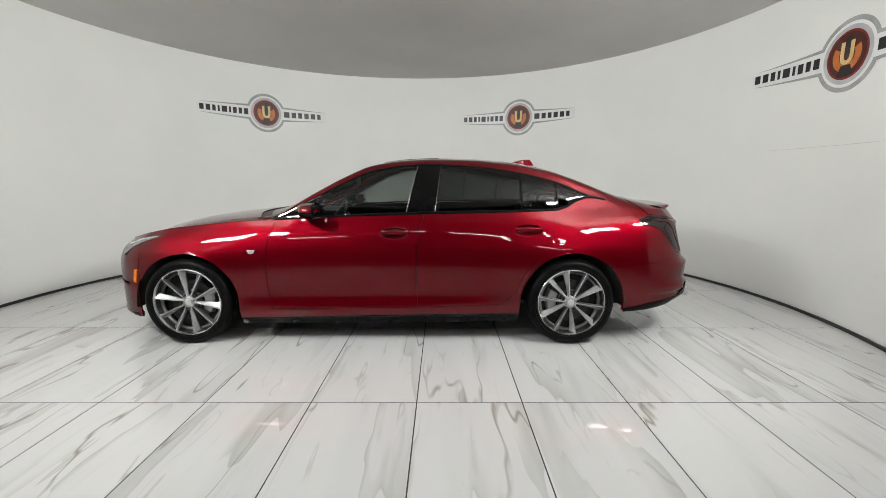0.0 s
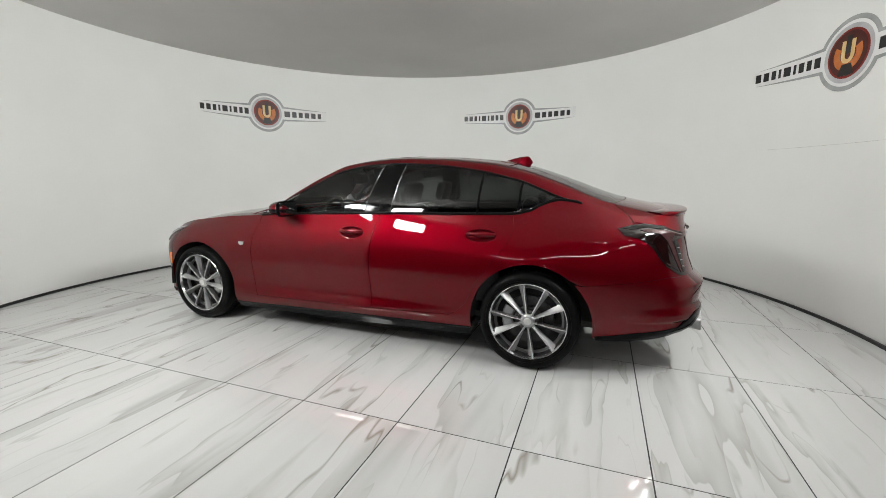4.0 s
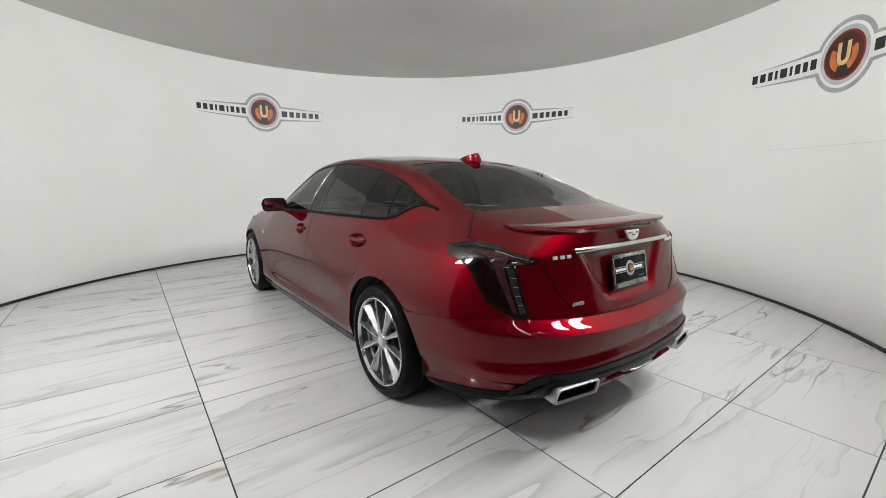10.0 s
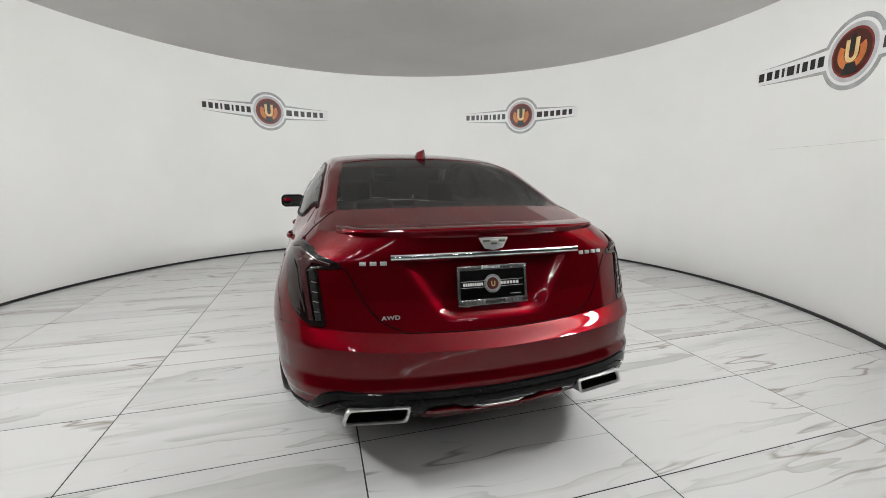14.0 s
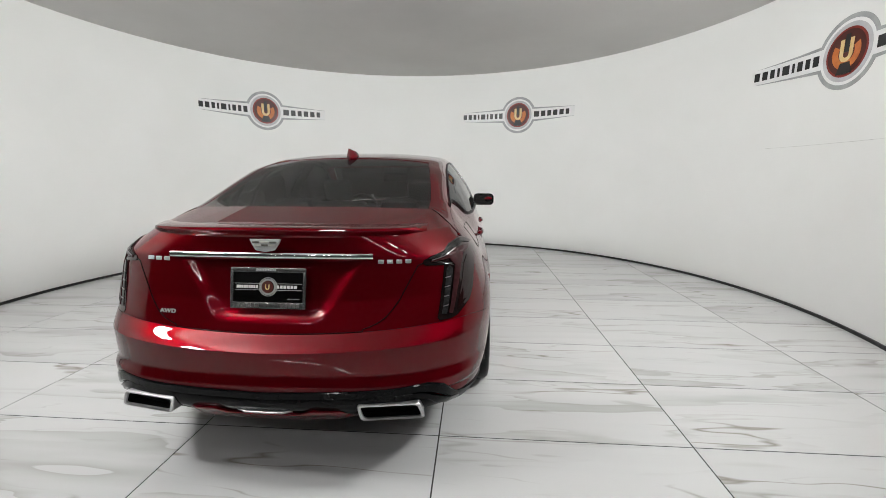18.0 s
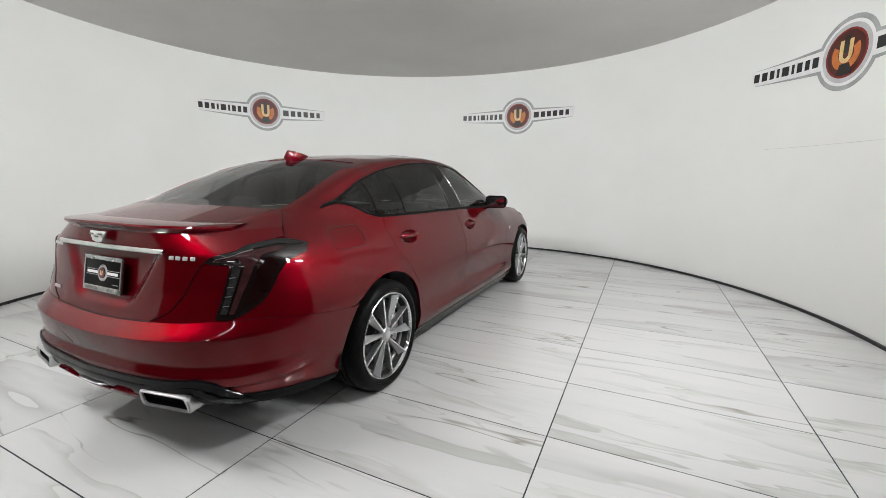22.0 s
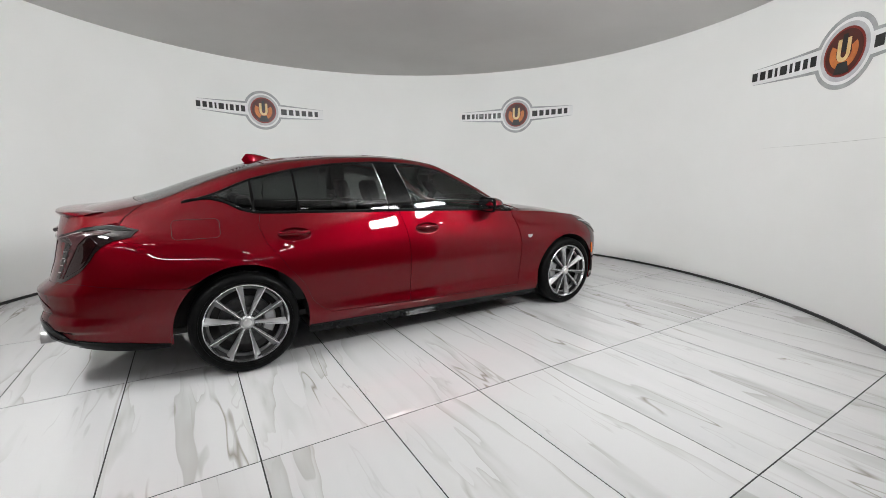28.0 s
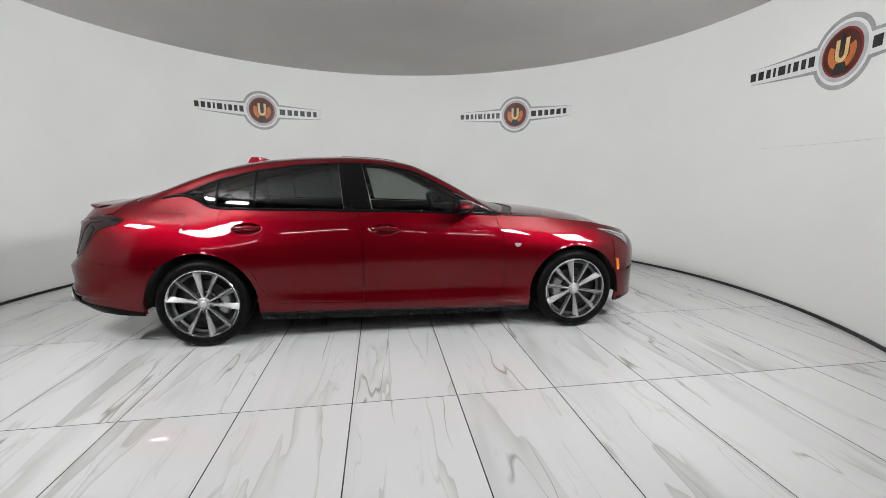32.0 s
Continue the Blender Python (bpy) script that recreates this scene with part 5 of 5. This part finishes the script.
# spoiler along the edge of the boot lid
def spoiler():
    bm = bmesh.new()
    P = []
    cols = [(LID[i], 1) for i in range(len(LID))] + [(LID[i], -1) for i in range(len(LID) - 2, -1, -1)]
    for col, sgn in cols:
        edge, y = Vector(col[-1]), abs(col[-1][1])
        if y > 0.628:
            continue
        f = min(1, max(0, (0.625 - y) / 0.10))
        f = f * f * (3 - 2 * f)
        o = Vector((-1, 0.5 * (y / 0.6) ** 3, 0)).normalized()
        up = Vector((0, 0, 1))
        row = (Vector(col[16]) - up * 0.004, Vector(col[18]) + up * 0.005, Vector(col[20]) + up * (0.009 + 0.002 * f), Vector(col[23]) + up * (0.011 + 0.007 * f), edge + up * (0.008 + 0.014 * f) + o * (0.001 + 0.012 * f),
               edge + up * (0.0005 + 0.0195 * f) + o * (0.0015 + 0.020 * f), edge + up * (-0.001 + 0.013 * f) + o * (0.002 + 0.0225 * f), edge + up * (-0.002 + 0.007 * f) + o * (0.002 + 0.019 * f),
               edge + up * (-0.008 + 0.002 * f) + o * (0.003 + 0.005 * f), edge - up * 0.022 + o * 0.001)
        P.append([(p.x, p.y * sgn, p.z) for p in row])
    grid(bm, P)
    bmesh.ops.recalc_face_normals(bm, faces=bm.faces[:])
    if sum(f.normal.z for f in bm.faces) < 0:
        bmesh.ops.reverse_faces(bm, faces=bm.faces[:])
    part("spoiler", bm, M_PAINT, car, "red lip spoiler", sharp=40)


spoiler()

# lower tail: gloss black band, exhaust tips, red centre piece
def span(z_top, z_low, y1, off, name, material, label, thick=0.014, n=24):
    bm = bmesh.new()
    P = []
    for i in range(2 * n + 1):
        y = y1 * (1 - i / n)
        zt, zl = z_top(abs(y)), z_low(abs(y))
        q = [rear_pt(y, zt + (zl - zt) * f) for f in (0, 0.12, 0.35, 0.65, 0.88, 1)]
        d = Vector((q[0].x + 1.75, q[0].y * 0.9, 0)).normalized()
        q = [p + d * off * min(1, max(0.15, (y1 + 0.02 - abs(y)) / 0.09)) for p in q]
        P.append([tuple(p) for p in (q[0] - d * thick, q[0], *(p + d * 0.004 for p in q[1:5]), q[5], q[5] - d * thick)])
    grid(bm, P)
    bmesh.ops.recalc_face_normals(bm, faces=bm.faces[:])
    return part(name, bm, material, car, label, sharp=30)


lo = lambda pts: (lambda y: float(np.interp(y, [p[0] for p in pts], [p[1] for p in pts])))
span(lo([(0, 0.432), (0.5, 0.445), (0.645, 0.456), (0.70, 0.435), (0.765, 0.36)]), lo([(0, 0.40), (0.5, 0.412), (0.615, 0.42), (0.67, 0.400), (0.765, 0.335)]), 0.765, 0.022, "bumper_strip", M_GLOSSBLACK, "gloss black upper strip of the bumper insert")
span(lo([(0, 0.405), (0.5, 0.418), (0.62, 0.42), (0.765, 0.335)]), lo([(0, 0.33), (0.33, 0.325), (0.365, 0.34), (0.39, 0.378), (0.63, 0.386), (0.665, 0.35), (0.69, 0.315), (0.765, 0.30)]), 0.765, 0.019, "bumper_insert", M_GLOSSBLACK, "gloss black bumper insert")
span(lo([(0, 0.405), (0.62, 0.42), (0.70, 0.37)]), lo([(0, 0.30), (0.34, 0.30), (0.37, 0.312), (0.70, 0.312)]), 0.70, 0.014, "insert_back", M_PLATEBLACK, "black recess round the exhaust tips")
span(lo([(0, 0.335), (0.14, 0.335), (0.19, 0.358), (0.30, 0.355), (0.345, 0.30)]), lo([(0, 0.293), (0.34, 0.291)]), 0.345, 0.036, "diffuser", M_PAINT, "red centre piece of the rear diffuser")
span(lo([(0, 0.352), (0.12, 0.352)]), lo([(0, 0.337), (0.14, 0.337)]), 0.14, 0.034, "diffuser_slot", M_STEEL, "silver slot in the diffuser")
decal("bumper_lip", [sx(-1.895, 0.275), sx(-2.1, 0.318), sx(-2.3, 0.352), sy(0.755, 0.366), sy(0.72, 0.352), sy(0.72, 0.30), sx(-2.3, 0.292), sx(-2.1, 0.262), sx(-1.90, 0.25)], 0.006, 0.012, M_SILL, "gloss black lower lip of the bumper")


def exhaust(side):
    c = rear_pt(side * 0.505, 0.354, 0.031)
    root = empty("exhaust_tip")
    root.parent = car
    root["label"] = "wide trapezoid polished exhaust tip"
    root.matrix_basis = Matrix.Translation(c) @ pose(0, 0, 0, 0, 0, -10 * side)
    def loop(w0, w1, h, x, k):
        pts = []
        out = [(-w0 + 0.014, h), (w0, h), (w1, -h), (-w1 - 0.024, -h)]
        for i in range(4):
            p, q, r = Vector(out[i - 1]), Vector(out[i]), Vector(out[(i + 1) % 4])
            a, b = q + (p - q).normalized() * k, q + (r - q).normalized() * k
            for t in (0, 0.33, 0.67, 1):
                m = a * (1 - t) ** 2 + q * 2 * t * (1 - t) + b * t * t
                pts.append((x, m.x * (-side) , m.y))
        return pts + pts[:1]
    bm = bmesh.new()
    grid(bm, [loop(0.134, 0.117, 0.035, 0.10, 0.02), loop(0.134, 0.117, 0.035, -0.006, 0.02), loop(0.130, 0.113, 0.032, -0.012, 0.018), loop(0.120, 0.103, 0.0245, -0.010, 0.014), loop(0.118, 0.101, 0.023, -0.002, 0.012)])
    bmesh.ops.remove_doubles(bm, verts=bm.verts[:], dist=1e-5)
    bmesh.ops.recalc_face_normals(bm, faces=bm.faces[:])
    part("tip_ring", bm, M_STEEL, root, sharp=30)
    bm = bmesh.new()
    inner = grid(bm, [loop(0.1185, 0.1015, 0.0235, -0.004, 0.012), loop(0.111, 0.094, 0.021, 0.05, 0.012), loop(0.107, 0.09, 0.019, 0.10, 0.012)])
    bm.faces.new(inner[-1][:-1])
    part("tip_inside", bm, M_PLATEBLACK, root, "black inside of the tip")


exhaust(1)
exhaust(-1)

# aerial fin on the roof
bm = bmesh.new()
P = []
for i in range(15):
    q = i / 14
    x = -1.10 - 0.215 * q
    w = 0.052 * (math.sin(math.pi * min(1, q * 1.15 + 0.08)) ** 0.7) * (1 if q < 0.85 else 0.9) + 0.002
    hgt = 0.082 * (1 - (1 - q) ** 1.5) if q < 0.86 else 0.082 * (1 - ((q - 0.86) / 0.14) * 0.5)
    zr = float(top(np.array([x]), np.array([5.0]))[0, 2]) - 0.004
    P.append([(x - 0.02 * q * (1 if k in (2, 3, 4) else 0), yy * w, zr + hh * hgt) for k, (yy, hh) in enumerate(((-1, 0), (-0.66, 0.3), (-0.46, 0.86), (0, 1), (0.46, 0.86), (0.66, 0.3), (1, 0)))])
grid(bm, P)
bmesh.ops.holes_fill(bm, edges=bm.edges[:], sides=8)
bmesh.ops.recalc_face_normals(bm, faces=bm.faces[:])
part("roof_aerial", bm, M_PAINT, car, "red shark-fin aerial", sharp=30)

# glass roof panel in front, and the high brake lamp strip
sheet("roof_glass", [full(lin(-0.02, -0.46, 12), lin(3.6, 5, 14)) + np.array([0, 0, 0.002])], M_GLOSSBLACK, car, "black glass sunroof panel", depth=0.004, gap=0)


# door mirrors
def mirror_unit(side):
    root = empty("door_mirror")
    root.parent = car
    root["label"] = "door mirror, red above and gloss black below"
    root.matrix_basis = pose(0.49, side * 0.925, 1.035)
    f = 1 if side > 0 else -1

    def blob(z0, z1, sx_, material, name, label=""):
        bm = bmesh.new()
        P = []
        for i in range(13):
            a = math.pi * i / 12
            xx, r = -math.cos(a), math.sin(a) ** 0.55
            row = []
            for k in range(21):
                b = TAU * k / 20
                cy, cz = math.copysign(abs(math.cos(b)) ** 0.75, math.cos(b)), math.copysign(abs(math.sin(b)) ** 0.75, math.sin(b))
                z = max(z0, min(z1, cz * r * 0.058 * (1 - 0.2 * cy)))
                row.append((xx * (0.050 if xx < 0 else 0.100) * sx_ - 0.02 * cy, f * cy * r * 0.105, z))
            P.append(row)
        grid(bm, P)
        bmesh.ops.remove_doubles(bm, verts=bm.verts[:], dist=1e-5)
        bmesh.ops.recalc_face_normals(bm, faces=bm.faces[:])
        part(name, bm, material, root, label, sharp=45)

    blob(-0.002, 0.07, 1.0, M_PAINT, "mirror_cap", "red mirror cap")
    blob(-0.07, 0.0, 0.98, M_GLOSSBLACK, "mirror_base", "gloss black lower housing")
    bm = bmesh.new()
    rounded(bm, 0.214, 0.122, 0.020, 0.042, pose(-0.054, 0, 0.0, 0, 0, -90))
    bmesh.ops.bevel(bm, geom=[e for e in bm.edges if len(e.link_faces) == 2 and e.calc_face_angle(0) > 1.2], offset=0.004, segments=2, affect="EDGES")
    part("mirror_frame", bm, M_GLOSSBLACK, root, "gloss black frame of the mirror glass")
    bm = bmesh.new()
    rounded(bm, 0.190, 0.098, 0.004, 0.030, pose(-0.0600, 0, 0.0, 0, 0, -90 - 4 * f))
    part("mirror_glass", bm, M_CHROME, root, "mirror glass", smooth=False)
    bm = bmesh.new()
    tube(bm, [(0.02, -f * 0.05, -0.04), (0.035, -f * 0.09, -0.052), (0.06, -f * 0.125, -0.060)], 0.03, 0.013, 10)
    part("mirror_arm", bm, M_GLOSSBLACK, root)


mirror_unit(1)
mirror_unit(-1)


# door handles in their hollows
def handles(x, z):
    def bar(bm):
        v0 = v_at(s_at(x), z + 0.004)
        pts = []
        for i in range(13):
            q = -1 + i / 6
            xx = x + 0.098 * q
            p = ring(np.array([s_side(xx, v0)]), np.array([v0]))[0]
            pts.append((xx, p[1] - 0.004 + 0.022 * (1 - q ** 4), z + 0.004))
        tube(bm, pts, 0.010, 0.014, 10)
    both("door_handle", bar, M_PAINT, "red door handle")


handles(-0.119, 0.873)
handles(-1.137, 0.895)


# fender badges
def fender_badge(bm):
    s0 = sx(0.96, 0.727)
    p = ring(np.array([s0[0]]), np.array([v_at(*s0)]))[0]
    shield(bm, 0.060, 0.030, 0.006)
    bmesh.ops.transform(bm, matrix=pose(0.96, p[1] + 0.008, 0.727, 0, 0, -90), verts=bm.verts[:])


both("fender_badge", fender_badge, M_BADGE, "small silver shield badge", sharp=20)


def groove(name, pts, r, material, label=""):
    bm = bmesh.new()
    tube(bm, pts, r, r, 6)
    part(name, bm, material, car, label)


# fuel door on the right flank
fuel = []
cxf, czf, wf, hf, rf = -1.705, 0.955, 0.128, 0.056, 0.028
for qx, qz, a0 in ((1, 1, 0), (-1, 1, 90), (-1, -1, 180), (1, -1, 270)):
    for k in range(6):
        a = radians(a0 + 18 * k)
        fuel.append((cxf + qx * (wf - rf) + rf * math.cos(a), czf + qz * (hf - rf) + rf * math.sin(a)))
fuel.append(fuel[0])
pts = []
for x, z in fuel:
    s0 = sx(x, z)
    p = ring(np.array([s0[0]]), np.array([v_at(*s0)]))[0]
    pts.append((p[0], -p[1] - 0.0005, p[2]))
groove("fuel_door_gap", pts, 0.0015, M_SHELL, "gap round the fuel door")

# seats and the rest of the cabin
def cushion(bm, c, s, m, b=0.04):
    vs = box(bm, c, s, b, m)


def seat(x, y, name, w=0.5):
    root = empty(name)
    root.parent = car
    root.matrix_basis = pose(x, y, 0.0)
    bm = bmesh.new()
    cushion(bm, (0.0, 0, 0.42), (0.52, w, 0.16), pose(0, 0, 0, 0, -6, 0))
    part("seat_cushion", bm, M_SEAT, root)
    bm = bmesh.new()
    cushion(bm, (0, 0, 0.32), (0.14, w, 0.64), pose(-0.25, 0, 0.44, 0, -18, 0), 0.05)
    part("backrest", bm, M_SEAT, root)
    bm = bmesh.new()
    cushion(bm, (0, 0, 0.74 if w < 0.55 else 0.66), (0.10, 0.25, 0.19 if w < 0.55 else 0.12), pose(-0.25, 0, 0.44, 0, -16, 0), 0.045)
    part("headrest", bm, M_SEAT, root)


for y in (0.37, -0.37):
    seat(0.05, y, "front_seat")
for y in (0.35, -0.35):
    seat(-0.95, y, "rear_seat", 0.6)
bm = bmesh.new()
box(bm, (0.75, 0, 0.82), (0.42, 1.40, 0.22), 0.06)
part("dashboard", bm, M_SEAT, car, "dark dashboard")
bm = bmesh.new()
box(bm, (-1.55, 0, 0.98), (0.62, 1.26, 0.03), 0.01)
part("parcel_shelf", bm, M_SEAT, car, "dark parcel shelf")
bm = bmesh.new()
lathe(bm, [(0.165 + 0.014 * math.cos(TAU * k / 8), 0.014 * math.sin(TAU * k / 8)) for k in range(9)], 32)
box(bm, (0, 0, 0), (0.3, 0.02, 0.05), 0.008)
bmesh.ops.transform(bm, matrix=pose(0.42, 0.37, 0.93, 0, 0, 90) @ pose(0, 0, 0, -22, 0, 0), verts=bm.verts[:])
part("steering_wheel", bm, M_SEAT, car, "black steering wheel")
bm = bmesh.new()
box(bm, (0.33, 0, 1.255), (0.03, 0.25, 0.07), 0.012)
part("inner_mirror", bm, M_BLACK, car, "black rear-view mirror")
for y in (0.745, -0.745):
    bm = bmesh.new()
    box(bm, (-0.2, y, 0.68), (2.1, 0.07, 0.56), 0.02)
    part("door_lining", bm, M_SEAT, car)
bm = bmesh.new()
box(bm, (-0.2, 0, 0.30), (2.4, 1.5, 0.04))
part("cabin_floor", bm, M_SEAT, car)
bm = bmesh.new()
sheetP = full(lin(0.05, -1.10, 14), lin(3.0, 5, 12)) - np.array([0, 0, 0.022])
grid(bm, sheetP.tolist())
part("headliner", bm, M_LINER, car, "grey headliner")
bm = bmesh.new()
box(bm, (-1.95, 0, 1.085), (0.03, 0.06, 0.012), 0.003)
part("lid_sensor", bm, M_BLACK, car)


# ---------------------------------------------------------------- emblems on the wall
def emblem(az, z):
    root = tagged(empty("wall_emblem", pose(0, 0, z, 0, 0, az)), "round red emblem with a grey-edged banner on the white wall", "wall emblem", "emblems on the wall")

    def flat(name, outline, lift, material, label="", fine=False):
        r = R_WALL - lift
        bm = bmesh.new()
        f = bm.faces.new([bm.verts.new((x, y, 0)) for x, y in outline])
        bm.normal_update()
        bmesh.ops.triangulate(bm, faces=[f], ngon_method="EAR_CLIP")
        for _ in range(6):
            e = [e for e in bm.edges if abs(e.verts[0].co.x - e.verts[1].co.x) > 0.11]
            if e:
                bmesh.ops.subdivide_edges(bm, edges=e, cuts=1)
                bmesh.ops.triangulate(bm, faces=bm.faces[:])
        front = bm.faces[:]
        ex = bmesh.ops.extrude_face_region(bm, geom=front)
        back = {v for v in ex["geom"] if isinstance(v, bmesh.types.BMVert)}
        for v in bm.verts:
            # x runs to the viewer's right, which is against the bearing
            rr = r + (0.0015 if v in back else 0.0)
            a = -v.co.x / R_WALL
            v.co = (rr * math.cos(a), rr * math.sin(a), v.co.y)
        bmesh.ops.recalc_face_normals(bm, faces=bm.faces[:])
        return part(name, bm, material, root, label, smooth=False)

    def arc(r, a0=0, a1=360, n=48):
        return [(r * math.cos(radians(a0 + (a1 - a0) * k / n)), r * math.sin(radians(a0 + (a1 - a0) * k / n))) for k in range(n if a1 - a0 >= 360 else n + 1)]

    K = EMB
    R1 = 0.328 * K
    L = 1.06 * K
    hb = 0.093 * K
    a_b = math.degrees(math.asin(hb * 1.35 / R1))
    # grey outline: disc with two tapering arms, then a white field inside
    grey = [(L, hb * 0.90)] + arc(R1, a_b, 180 - a_b, 30) + [(-L, hb * 0.90), (-L, -hb * 0.90)] + arc(R1, 180 + a_b, 360 - a_b, 30) + [(L, -hb * 0.90)]
    flat("outline", grey, 0.004, M_DECALGREY, "grey outline")
    R2, h2 = R1 - 0.042 * K, hb * 0.875
    a_2 = math.degrees(math.asin(hb * 1.02 / R2))
    white = [(L + 0.004, h2)] + arc(R2, a_2, 180 - a_2, 30) + [(-L - 0.004, h2), (-L - 0.004, -h2)] + arc(R2, 180 + a_2, 360 - a_2, 30) + [(L + 0.004, -h2)]
    flat("banner", white, 0.0065, M_DECALWHITE, "white banner")
    flat("disc_rim", arc(0.258 * K), 0.009, M_DECALPALE, "pale rim of the disc")
    flat("disc_edge", arc(0.218 * K), 0.0115, M_DECALRED, "red disc")
    flat("disc", arc(0.198 * K), 0.014, M_DECALDARK, "dark red disc")
    horseshoe = arc(0.150 * K, 150, 390, 30) + arc(0.085 * K, 150, 390, 30)[::-1]
    flat("disc_flame", horseshoe, 0.0165, M_DECALORANGE, "orange crescent")
    foot = [(-0.085 * K, -0.19 * K), (0.085 * K, -0.19 * K), (0.05 * K, -0.09 * K), (-0.05 * K, -0.09 * K)]
    flat("disc_foot", foot, 0.0178, M_DECALBLACK)
    o, i_, t = 0.070 * K, 0.030 * K, 0.118 * K
    u = [(o, t)] + [(o * math.cos(radians(-6 * k)), -0.012 * K + o * 1.05 * math.sin(radians(-6 * k))) for k in range(31)] + [(-o, t), (-i_, t)] + [(-i_ * math.cos(radians(-6 * k)), -0.012 * K + i_ * 1.2 * math.sin(radians(-6 * k))) for k in range(31)] + [(i_, t)]
    flat("disc_shape", u, 0.019, M_DECALYELLOW, "pale yellow horseshoe shape")
    gap = [(-i_ * 0.8, t * 1.35), (i_ * 0.8, t * 1.35), (i_ * 0.8, 0.0), (-i_ * 0.8, 0.0)]
    flat("disc_slot", gap, 0.0178, M_DECALBLACK)
    # lettering as plain black bars of the letters' widths
    for x0, x1, widths in ((-1.075 * K, -0.305 * K, (1, 1, 0.8, 0.45, 1.25, 0.45, 0.9, 0.8, 1)), (0.305 * K, 0.965 * K, (1.25, 1, 0.9, 1, 1, 0.8))):
        unit = (x1 - x0) / (sum(widths) + 0.5 * (len(widths) - 1))
        x = x0
        for w in widths:
            w *= unit
            h = 0.045 * K * (1 + 0.14 * (1 - abs((x + w / 2) / (1.03 * K))))
            flat("letter_bar", [(x, -h), (x + w, -h), (x + w, h), (x, h)], 0.0095, M_DECALBLACK)
            x += w + 0.5 * unit


for az in (128.55, 63.15, -3.67):
    emblem(az, 2.33)

lay_tiles()


# ---------------------------------------------------------------- what moves
def motions():
    walk(turntable, [(t, pose(0, 0, 0, 0, 0, a)) for t, a in SPIN])
    walk(car, [(t, pose(0, 0, 0, 0, 0, a) @ Matrix.Translation((0.029, 0.058, 0))) for t, a in SPIN])


motions()
